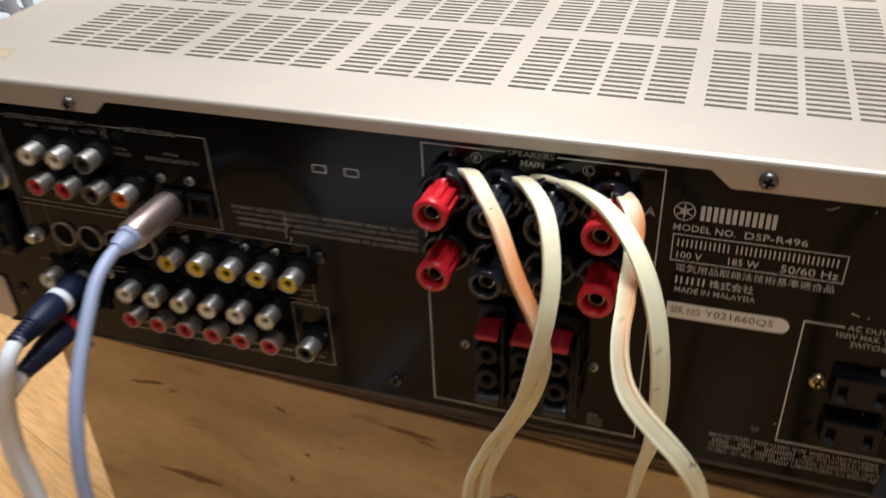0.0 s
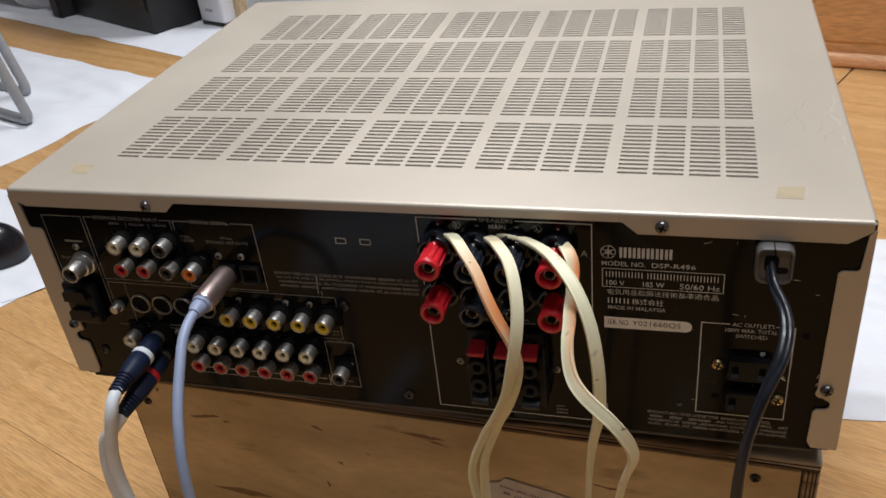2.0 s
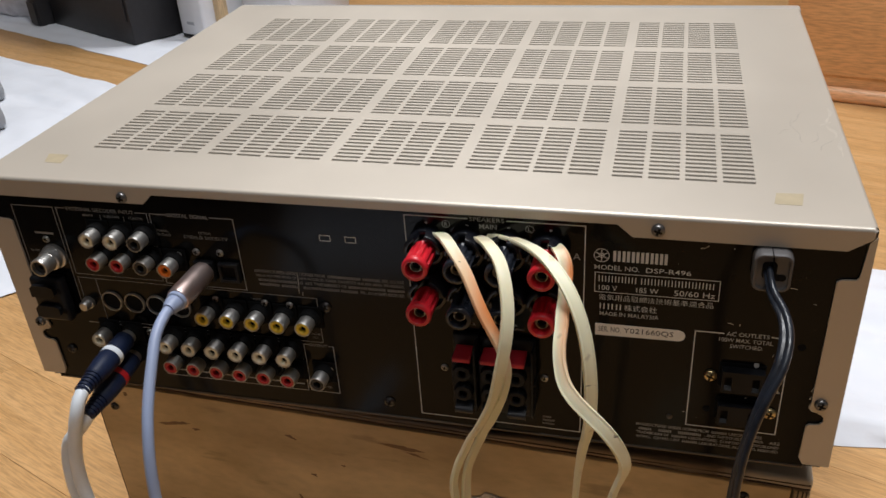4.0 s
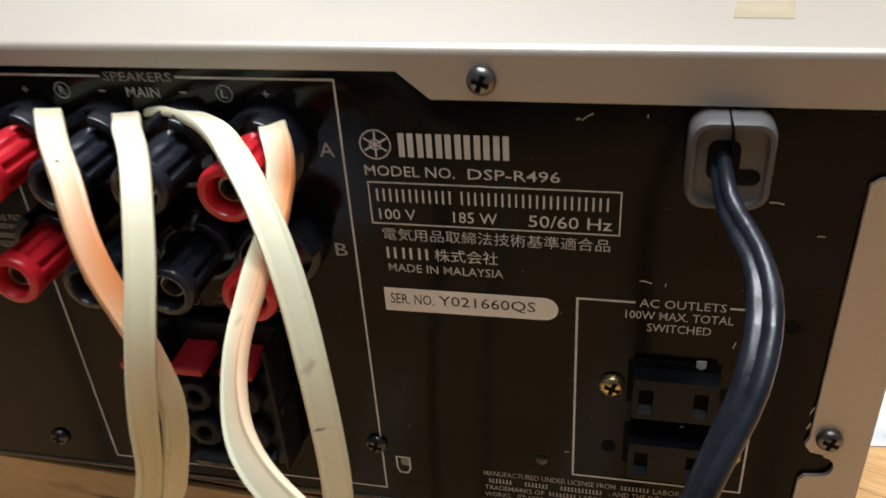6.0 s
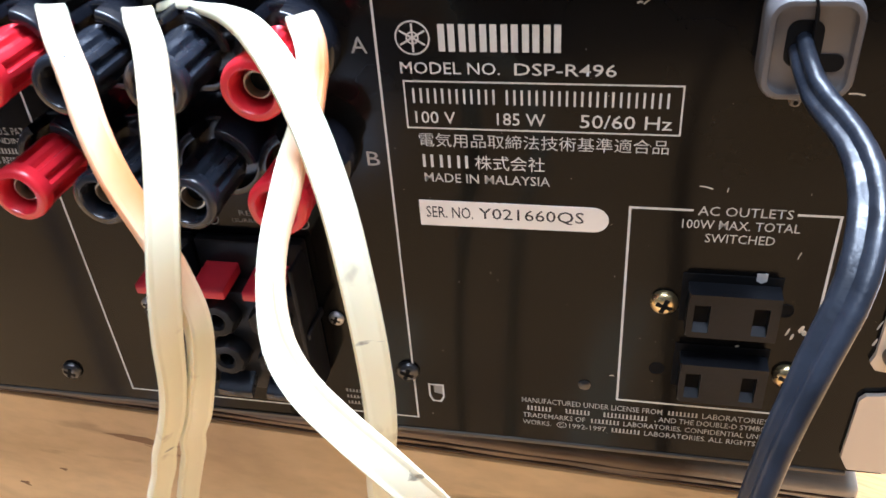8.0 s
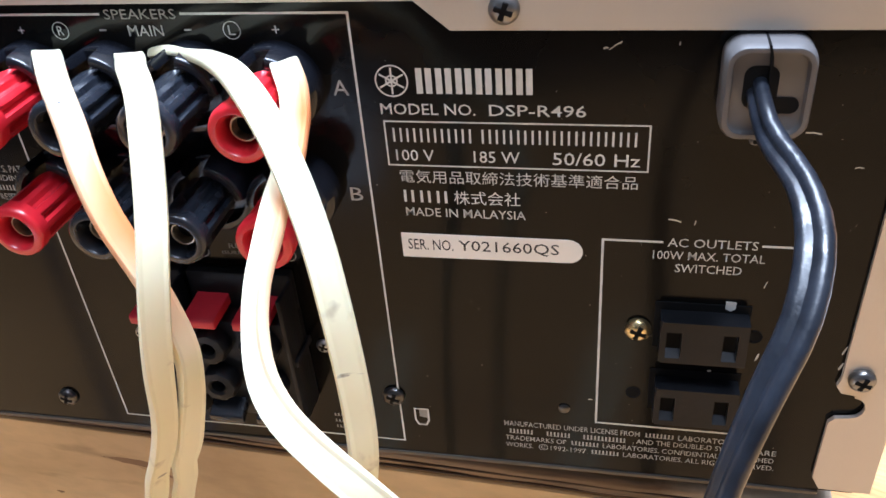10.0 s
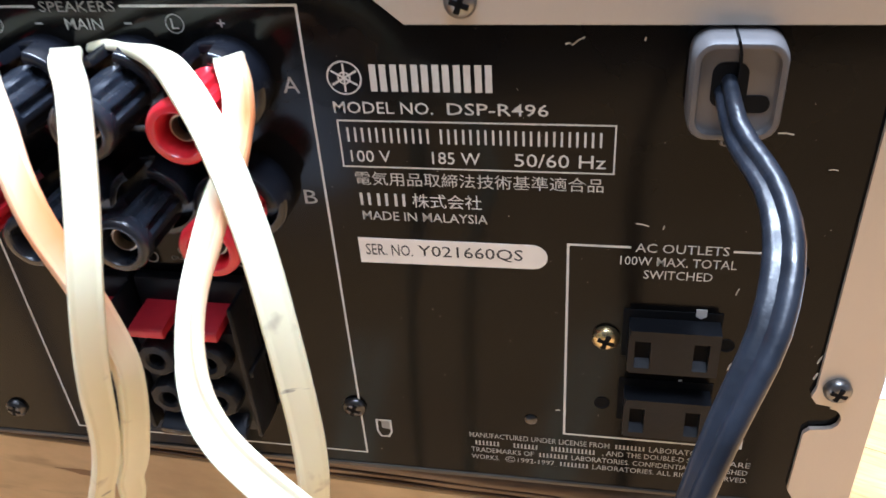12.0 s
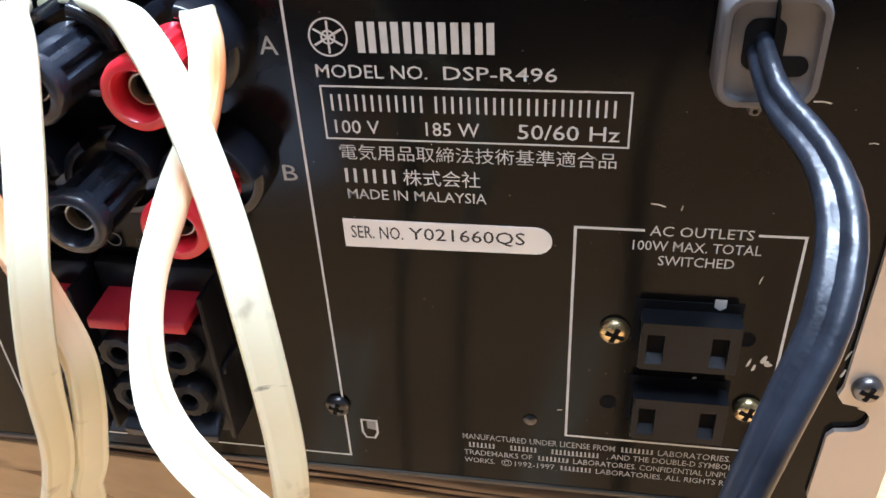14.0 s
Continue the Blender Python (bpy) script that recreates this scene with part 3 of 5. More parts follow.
def ring(bm, x, z, r, width, y=-0.12, seg=32):
    for k in range(seg):
        a, b = 2 * math.pi * k / seg, 2 * math.pi * (k + 1) / seg
        q = [(x + rr * math.cos(t), y, z + rr * math.sin(t)) for rr, t in ((r - width, a), (r, a), (r, b), (r - width, b))]
        bm.faces.new([bm.verts.new(p) for p in q])
    return bm


word("EXTERNAL DECODER INPUT", -169.5, -129.5, 115.3, 117.4, PRINT_DIM)
word("MAIN", -160.5, -154.5, 112.3, 113.7, PRINT_DIM)
word("SURROUND", -148, -138.5, 112.3, 113.7, PRINT_DIM)
word("CENTER", -133.2, -124.8, 112.3, 113.7, PRINT_DIM)
word("DIGITAL SIGNAL", -110, -87, 115.3, 117.4, PRINT_MID)
word("COAXIAL", -118.6, -111.6, 106.4, 107.8, PRINT_DIM)
word("DVD/LD", -118.6, -110.4, 103.9, 105.6, PRINT_DIM)
word("OPTICAL", -94.5, -87.2, 106.6, 108.0, PRINT_DIM)
word("DVD/LD SAT/D-TV", -103.0, -78.5, 103.6, 105.5, PRINT_DIM)
word("FM ANT", -200.5, -194.5, 88, 89.6, PRINT_DIM)
bars("printed_bar", [(-194, -182.5)], 99.6, 100.8, PRINT_DIM)
word("OUTPUT", -43.5, -33, 42.9, 44.7, PRINT_MID)
word("MONITOR", -42.5, -35.8, 50.6, 51.9, PRINT_DIM)
word("OUT", -40.5, -37, 48.2, 49.5, PRINT_DIM)
word("VIDEO", -71.5, -66, 69.2, 70.6, PRINT_DIM)
word("SUB", -41, -36, 18.2, 19.6, PRINT_DIM)
word("WOOFER", -43, -34, 15.6, 17.0, PRINT_DIM)
for x in (-123, -109, -95, -81, -67, -54):
    bars("printed_bar", [(x - 4.2, x + 4.2)], 16.2, 17.2, PRINT_DIM)
word("MANUFACTURED UNDER LICENSE FROM", -67, -28.5, 86.6, 88.5, PRINT_DIM)
stroke_words([(-27, -18.6), (-17.6, -9.4), (-8.4, 0.4)], 86.8, 88.3, PRINT_DIM)
word("INC. U.S. PAT.", 1.6, 13.2, 86.6, 88.5, PRINT_DIM)
word("NO.5,451,942 AND OTHER WORLD-WIDE PATENTS ISSUED AND PENDING.", -66.4, 13.0, 84.0, 85.8, PRINT_DIM)
stroke_words([(-65.4, -55), (-54, -44.5), (-43.5, -41)], 81.6, 83.0, PRINT_DIM)
word("ARE TRADEMARKS OF", -39.8, -17.5, 81.4, 83.2, PRINT_DIM)
stroke_words([(-16.4, -7), (-6, 3.0), (4.0, 12.6)], 81.6, 83.0, PRINT_DIM)
stroke_words([(-65, -54), (-53, -43.6), (-41, -31.5), (-30.5, -21.6), (-20.6, -11.8)], 79.0, 80.4, PRINT_DIM)
word("INC. ALL RIGHTS RESERVED.", -10.4, 12.8, 78.8, 80.6, PRINT_DIM)
word("SPEAKERS", 47.2, 63.4, 124.2, 126.3, PRINT_DIM)
word("MAIN", 51.8, 59.8, 120.6, 122.9, PRINT_MID)
for x in (46.0, 65.3):
    word("-", x - 0.8, x + 0.8, 121.7, 122.1, PRINT_MID)
for x in (26.6, 84.5):
    word("+", x - 0.8, x + 0.8, 121.1, 122.7, PRINT_MID)
for x, c in ((36.0, "R"), (75.0, "L")):
    part("printed_ring", ring(bmesh.new(), x, 121.8, 1.95, 0.22), PRINT_MID, panel)
    word(c, x - 0.75, x + 0.75, 120.8, 122.8, PRINT_MID)
word("A", 94.6, 98.0, 107.8, 111.2, PRINT_MID)
word("B", 94.9, 97.8, 82.4, 85.8, PRINT_MID)
word("CENTER", 38.6, 47.8, 66.3, 67.8, PRINT_DIM)
word("REAR", 62.0, 68.5, 67.6, 69.0, PRINT_DIM)
word("(SURROUND)", 59.8, 71.8, 65.4, 66.8, PRINT_DIM)
for x in (54.8, 77.2):
    part("printed_ring", ring(bmesh.new(), x, 66.3, 1.7, 0.28), PRINT_DIM, panel)
stroke_words([(80.6, 84.4)], 13.2, 14.3, PRINT_DIM)
stroke_words([(80.6, 86.4)], 11.0, 12.1, PRINT_DIM)
stroke_words([(80.6, 86.4)], 8.8, 9.9, PRINT_DIM)
# maker's mark: plain shapes only
mark = ring(bmesh.new(), 107.3, 111.1, 3.5, 0.32)
for k in range(3):
    a = radians(90 + 60 * k)
    c, s_ = 2.7 * math.cos(a), 2.7 * math.sin(a)
    stroke(mark, [(107.3 - c, 111.1 - s_), (107.3 + c, 111.1 + s_)], 0.4, -0.118 - 0.004 * k)
ring(mark, 107.3, 111.1, 1.3, 0.3, -0.132)
part("maker_mark", mark, PRINT, panel)
bars("maker_mark", [(112.4 + 4.05 * k + d, 113.7 + 4.05 * k + d) for k in range(6) for d in (0, 1.95)], 108.4, 113.9)
word("MODEL NO.", 104.3, 124.2, 103.7, 106.2)
word("DSP-R496", 127.0, 146.4, 103.7, 106.2)
bars("printed_bar", [(106.3 + 2.95 * k + d, 106.75 + 2.95 * k + d) for k in range(6) for d in (0, 1.5)], 97.4, 100.6)
bars("printed_bar", [(125.2 + 2.94 * k + d, 125.65 + 2.94 * k + d) for k in range(11) for d in (0, 1.5)], 97.4, 100.6)
word("100 V", 106.5, 114.8, 92.9, 95.6)
word("185 W", 123.3, 133, 92.9, 95.6)
word("50/60 Hz", 139.8, 157.4, 92.8, 95.7)
word("電気用品取締法技術基準適合品", 106.8, 157.2, 87.5, 90.7, PRINT_SOFT)
bars("printed_bar", [(107.2 + 3.7 * k + d, 107.8 + 3.7 * k + d) for k in range(3) for d in (0, 1.7)], 82.6, 85.6)
word("株式会社", 118.4, 132.9, 82.4, 85.8)
word("MADE IN MALAYSIA", 107.3, 134.0, 79.0, 81.2, PRINT_SOFT)
word("AC OUTLETS", 164.2, 182.6, 73.8, 76.0, PRINT_SOFT)
word("100W MAX. TOTAL", 161.3, 184.4, 70.5, 72.7, PRINT_SOFT)
word("SWITCHED", 166.2, 180, 67.2, 69.4, PRINT_SOFT)
word("MANUFACTURED UNDER LICENSE FROM", 127.2, 161.6, 15.4, 17.2, PRINT_MID)
stroke_words([(163, 170)], 15.5, 17.0, PRINT_MID)
word("LABORATORIES.", 171, 186.5, 15.4, 17.2, PRINT_MID)
stroke_words([(128.6, 135), (138.2, 144.2), (147.6, 158)], 12.8, 14.4, PRINT_MID)
word(", AND THE DOUBLE-D SYMBOL", 160, 187.2, 12.6, 14.6, PRINT_MID)
word("ARE", 189.8, 194.6, 12.8, 14.6, PRINT_MID)
word("TRADEMARKS OF", 127.4, 143.2, 10.2, 11.9, PRINT_MID)
stroke_words([(144.6, 151.2)], 10.3, 11.8, PRINT_MID)
word("LABORATORIES. CONFIDENTIAL UNPUBLISHED", 152.6, 194.3, 10.2, 11.9, PRINT_MID)
word("WORKS.", 127.4, 134.6, 7.6, 9.3, PRINT_MID)
word("©", 136.0, 138.6, 7.3, 9.6, PRINT_MID)
word("1992-1997", 139.2, 148.4, 7.6, 9.3, PRINT_MID)
stroke_words([(149.8, 156.4)], 7.7, 9.2, PRINT_MID)
word("LABORATORIES. ALL RIGHTS RESERVED.", 157.8, 194.6, 7.6, 9.3, PRINT_MID)

lab = [(105.5, 67.8), (143.2, 68.2)] + [(143.2 + 3.2 * math.sin(radians(a)), 71.2 - 3.05 * math.cos(radians(a))) for a in range(20, 180, 20)] + [(143.4, 74.3), (105.5, 74.3)]
label_ob = part("serial_label", plate(lab, -0.2, 0), LABEL, receiver, "white serial number sticker")
word("SER. NO.", 107, 117.4, 70.0, 72.9, INK, label_ob, -0.24)
word("Y021660QS", 118.6, 141.2, 69.7, 73.0, INK, label_ob, -0.24)

# scratches and paint chips on the panel
for k, (x, z, a, ln) in enumerate(((151.6, 118.6, 35, 2.6), (149.8, 118.1, 10, 0.7), (163.2, 119.0, 80, 0.5), (165.2, 80.4, -12, 2.4), (169.4, 80.0, 80, 0.9), (149, 27, 10, 0.8),
                                   (185.3, 65.0, 75, 1.6), (189.2, 101.2, -5, 2.6), (198.6, 94, 0, 1.4), (-43.6, 81.5, 86, 11), (-42, 75.8, 80, 2.2))):
    c, s_ = math.cos(radians(a)) * ln / 2, math.sin(radians(a)) * ln / 2
    part("scratch", stroke(bmesh.new(), [(x - c, z - s_), (x, z + 0.15), (x + c, z + s_)], 0.22 + 0.08 * (k % 2), -0.08), SCUFF, panel)

for k, (x, z, w, h) in enumerate(((186.1, 44.4, 0.25, 1.1), (187.2, 43.2, 0.3, 0.9), (188.8, 45.5, 0.5, 1.1), (189.9, 44.2, 0.8, 0.45), (189.4, 44.7, 0.5, 0.5), (176.2, 39.3, 0.5, 0.3), (204.2, 48.2, 0.2, 1.3), (204.1, 43.4, 0.25, 1.2))):
    chip = []
    for q in range(9):
        g = 2 * math.pi * q / 9
        m_ = 1 + 0.45 * noise.noise(Vector((3.1 * k, q * 0.9, 0)))
        chip.append((x + w * m_ * math.cos(g) + 0.3 * h * math.sin(g), z + h * m_ * math.sin(g)))
    part("paint_chip", plate(chip, -0.1, 0), SCUFF, panel, "bare paint chip")


# settled dust
dust = bmesh.new()
rnd_dust = random.Random(11)
for k in range(90):
    x, z, r = rnd_dust.uniform(100, 204), rnd_dust.uniform(6, 121), rnd_dust.uniform(0.05, 0.13)
    a = rnd_dust.uniform(0, 6)
    dust.faces.new([dust.verts.new((x + r * math.cos(a + q), -0.05, z + r * rnd_dust.uniform(0.5, 1.0) * math.sin(a + q))) for q in (0, 1.3, 2.5, 3.9, 5.1)])
part("dust", dust, SCUFF, panel)

# screws
def cross_screw(r, h, mat, name):
    """Domed head with a sunk cross."""
    bm = lathe([(r * 1.0, 0), (r, h * 0.45), (r * 0.82, h * 0.8), (r * 0.45, h), (0, h * 1.02)], 24)
    me = mesh(name, bm, mat)
    cut = bmesh.new()
    arm, wide = r * 0.62, r * 0.2
    for turn in (0, 90):
        m = Matrix.Rotation(radians(turn + 20), 4, "Y")
        b = box(-arm, arm, -h * 1.06, -h * 0.7, -wide, wide, wide * 0.3, 1)
        for v in b.verts:
            v.co = m @ v.co
        tmp = bpy.data.meshes.new("cut")
        b.to_mesh(tmp)
        b.free()
        cut.from_mesh(tmp)
        bpy.data.meshes.remove(tmp)
    return me, mesh("cross_slot", cut, HOLE)


SCREWS = {n: cross_screw(r, h, m, "screw") for n, r, h, m in (("cover", 2.95, 2.2, COVER_STEEL), ("panel", 2.9, 1.8, STEEL), ("small", 2.0, 1.3, NICKEL), ("gold", 3.0, 2.2, BRASS))}


def screw(kind, x, z, y=0.0, parent=None, label=""):
    a, b = SCREWS[kind]
    s = part("screw", a, None, parent or receiver, label, (x, y, z))
    part("cross_slot", b, None, s, "", (x, y, z))


for x, z in ((-132.5, 125.6), (131, 126.4), (-209.3, 41.5), (208.6, 41.5)):
    screw("cover", x, z, -1.5, None, "dark steel cross-head screw")
for x, z in ((98.3, 22.8), (-1.5, 11.3), (-195, 23), (-30.5, 69)):
    screw("panel", x, z)
for x, z in ((30.5, 38.5), (81.5, 38.5), (-33, 29.5), (-108, 94), (-98, 96), (-84.5, 96.3), (-188, 96.5), (-93, 67.5), (-64.5, 68), (-50.5, 68), (-139, 41)):
    screw("small", x, z)
for x, z in ((159.3, 50.8), (187.6, 32.0)):
    screw("gold", x, z, 0, None, "yellow zinc cross-head screw")
hole_mesh = mesh("panel_hole", lathe([(1.8, 0), (1.75, 0.25), (1.5, 0.25), (1.4, 0.06), (0, 0.07)], 20), HOLE)
for x, z in ((159.2, 30.6), (184.8, 50.4), (196.5, 71.0)):
    part("panel_hole", hole_mesh, None, panel, "", (x, 0, z))
part("rivet", lathe([(1.5, 0), (1.5, 0.3), (1.0, 0.7), (0, 0.8)], 18), STEEL, receiver, "", (142.6, 0, 23.2))

# phono sockets
JACK = mesh("sleeve", lathe([(4.9, 0.8), (4.9, 2.0), (4.3, 2.2), (4.3, 11.3), (4.15, 11.7), (3.85, 11.7), (3.75, 11.2), (3.7, 8.0)], 26), NICKEL)
INSERT = {c: mesh("insert", lathe([(3.72, 10.9), (3.6, 11.4), (3.2, 11.7), (2.2, 11.6), (1.8, 11.0), (1.7, 7.0), (0, 6.9)], 22), m)
          for c, m in (("ivory", INS_WHITE), ("red", INS_RED), ("yellow", INS_YELLOW), ("orange", INS_ORANGE), ("black", INS_BLACK))}
CONTACT = mesh("contact", lathe([(1.45, 7.2), (1.4, 9.6), (1.0, 9.7), (0.9, 8.0), (0, 8.0)], 14), HOLE)
BASE = mesh("base", add_lathe(box(-6.6, 6.6, -1.0, 0, -6.6, 6.6, 0.4, 1), [(5.5, 0.9), (5.4, 4.6), (5.0, 5.2), (4.2, 5.2)], 24), HOLE)


def jack(x, z, colour):
    j = part("phono_socket", BASE, None, receiver, colour + " phono socket with nickel sleeve", (x, -0.05, z))
    part("sleeve", JACK, None, j, "", (x, -0.6, z))
    part("insert", INSERT[colour], None, j, colour + " insert", (x, -0.6, z))
    part("contact", CONTACT, None, j, "", (x, -0.6, z))


for x, top, low in ((-152.8, "ivory", "red"), (-138.8, "ivory", "red"), (-124.8, "black", "black")):
    jack(x, 104.5, top)
    jack(x, 90.5, low)
jack(-111, 90.3, "orange")
for k in range(5):
    jack(-96 + 14.1 * k, 62, "yellow")
for k in range(6):
    jack(-123 + 13.9 * k, 40.6, "ivory")
    jack(-123 + 13.9 * k, 27.0, "red")
jack(-164, 40.6, "ivory")
jack(-149.5, 40.6, "ivory")
jack(-149.5, 27.0, "red")
jack(-36.6, 27.2, "black")

# round video sockets, aerial socket, optical ports, aerial spring block
for x in (-157.3, -143.3, -129.3, -115.3):
    s = part("round_socket", lathe([(6.2, 0), (6.2, 1.3), (6.0, 1.6), (5.6, 1.6), (5.5, 0.4), (5.5, 0.2)], 30), NICKEL, receiver, "round multi-pin video socket with nickel rim", (x, 0, 60.2))
    part("socket_face", lathe([(5.5, 0.3), (0, 0.3)], 26), HOLE, s, "", (x, 0, 60.2))
aerial = part("aerial_socket", lathe([(7.2, 0), (7.2, 2.0), (6.2, 2.4), (6.2, 6), (5.6, 6.4), (5.2, 6.5), (5.2, 14), (4.9, 14.6), (4.1, 14.6), (4.0, 9)], 28), NICKEL, receiver,
              "nickel aerial socket", (-185.5, 0, 86.5))
part("insert", lathe([(4.0, 12.5), (1.4, 12.5), (1.2, 11), (0, 11)], 20), INS_BLACK, aerial, "", (-185.5, 0, 86.5))
for x in (-94.3, -80.3):
    port = bmesh.new()
    for q in ((-5.6, -4.0, -5.6, 5.6), (4.0, 5.6, -5.6, 5.6), (-4.0, 4.0, 3.8, 5.6), (-4.0, 4.0, -5.6, -3.8)):
        add_box(port, q[0], q[1], -3.2, 0, q[2], q[3], 0.3, 1)
    p = part("optical_port", port, BLACK, receiver, "square black optical port", (x, 0, 86))
    part("shutter", box(-4, 4, -0.8, 0, -3.8, 3.8), HOLE, p, "", (x, 0, 86))
block = part("aerial_terminal", box(-203, -183, -7, 0, 47, 75, 2.0, 3), BLACK, receiver, "black push terminal block for aerial wires")
for z in (67.5, 54.5):
    part("lever", plate([(-201.5, z - 3.6), (-189, z - 3.6), (-186.5, z - 1.5), (-186.5, z + 2.6), (-189, z + 3.8), (-199.5, z + 3.8), (-201.5, z + 2)], -9.5, -6.6), BLACK, block)
    part("wire_hole", lathe([(1.7, 0), (0, 0.05)], 14), HOLE, block, "", (-185.0, -7.05, z))
part("ground_terminal", lathe([(3.6, 0), (3.6, 2), (2.9, 2.4), (2.9, 5.4), (2.4, 6), (0, 6.1)], 20, ribs=(10, 0.35, 3, 3)), NICKEL, receiver, "nickel ground terminal knob", (-173, 0, 57.6))

# binding posts
def hood():
    """Cup round a binding post: a wall with a wire slot at the top, deeper over its upper half."""
    bm = bmesh.new()
    seg = 72
    rings = []
    for i in range(seg):
        a = 360.0 * i / seg
        out = 3.6 if 84 <= a <= 112 else 9.4 if 8 <= a <= 182 else 5.2
        c, s_ = math.cos(radians(a)), math.sin(radians(a))
        rings.append([bm.verts.new((r * c, -d, r * s_)) for r, d in ((9.5, 0), (9.5, out - 0.7), (9.2, out - 0.2), (8.7, out), (7.6, out), (7.3, out - 0.4), (7.2, 1.6), (0.8, 1.6))])
    for p, q in zip(rings, rings[1:] + rings[:1]):
        for k in range(7):
            bm.faces.new((p[k], p[k + 1], q[k + 1], q[k]))
    return bm


COLLAR = mesh("collar", hood(), BLACK_GLOSS)
NECK = mesh("neck", lathe([(4.6, 1.4), (4.6, 8)], 18), BLACK)
BARREL = {c: mesh("barrel", lathe([(0, 6.0), (5.2, 6.0), (5.7, 6.6), (5.9, 8), (5.85, 15), (5.9, 19.8), (6.1, 20.4), (6.2, 22.6), (5.95, 23.5), (5.4, 23.9),
                                   (4.4, 23.9), (4.0, 23.4), (3.7, 17.5), (0, 17.4)], 80, (10, 1.05, 3, 5), 0.3), m) for c, m in (("red", RED), ("black", SMOKE))}
RIM = mesh("rim", lathe([(2.85, 17.0), (2.8, 20.6), (2.7, 20.9), (2.4, 20.9), (2.3, 20.6), (2.25, 17)], 24), POST_METAL)
BORE = mesh("bore", lathe([(2.3, 18.5), (0, 18.5)], 18), HOLE)
for z in (110.2, 85.4):
    for k, colour in enumerate(("red", "black", "black", "red")):
        x = 26.4 + 19.0 * k
        post = part("binding_post", COLLAR, None, receiver, colour + " screw binding post in a black collar", (x, 0, z))
        part("neck", NECK, None, post, "", (x, 0, z))
        part("barrel", BARREL[colour], None, post, colour + " fluted plastic cap", (x, 0, z))
        part("rim", RIM, None, post, "", (x, 0, z))
        part("bore", BORE, None, post, "", (x, 0, z))

# spring terminals
GRIP = mesh("wire_collar", lathe([(5.0, 8.0), (5.0, 9.4), (4.9, 12.2), (4.4, 13.0), (2.6, 13.2), (1.9, 12.6), (1.7, 9.5), (0, 9.4)], 54, (9, 0.22, 1, 3)), BLACK)


def lever(root, tip, half, high):
    """Press lever: a tab that leans out of the block, with a thick lower edge."""
    bm = bmesh.new()
    prof = [(-root, high), (-root - 0.6, high + 0.3), (-tip + 0.6, 3.1), (-tip, 2.6), (-tip, 0.6), (-tip + 0.5, 0.3), (-root, high - 2.8)]
    ends = [[bm.verts.new((x, y, z)) for y, z in prof] for x in (-half, half)]
    for i in range(len(prof)):
        j = (i + 1) % len(prof)
        bm.faces.new((ends[0][i], ends[0][j], ends[1][j], ends[1][i]))
    for e in ends:
        bm.faces.new(e)
    bmesh.ops.recalc_face_normals(bm, faces=bm.faces)
    bmesh.ops.bevel(bm, geom=list(bm.edges), offset=0.25, segments=1, affect="EDGES")
    return bm


def spring_terminal(x0, x1, columns, label):
    shell_ = box(x0, x1, -8.8, 0, 20.0, 51.6, 1.0, 2)
    add_box(shell_, x0 + 0.2, x1 - 0.2, -3.4, 0, 50.6, 62.5, 0.8, 2)
    t = part("spring_terminal", shell_, BLACK, receiver, label)
    for cx in columns:
        part("lever", lever(2.6, 13.6, 4.2, 3.6), RED_TAB, t, "red lever", (cx, 0, 52.4))
        part("lever", lever(8.0, 13.4, 4.6, 5.4), SMOKE, t, "black lever", (cx, 0, 20.6))
        for z in (45.4, 33.2):
            part("wire_collar", GRIP, None, t, "", (cx, 0, z))
    part("barrier", box(x1 - 1.1, x1 + 0.1, -11.6, -2.6, 21.0, 61.0, 0.5, 2), BLACK, t)
    part("barrier_rib", box(x1 - 0.2, x1 + 0.9, -10.6, 0, 39.6, 42.0, 0.4, 1), BLACK, t)
    return t


spring_terminal(36.2, 49.2, (42.6,), "black spring terminal pair with a red lever")
spring_terminal(50.0, 77.6, (56.4, 69.4), "black four-way spring terminal with red levers")


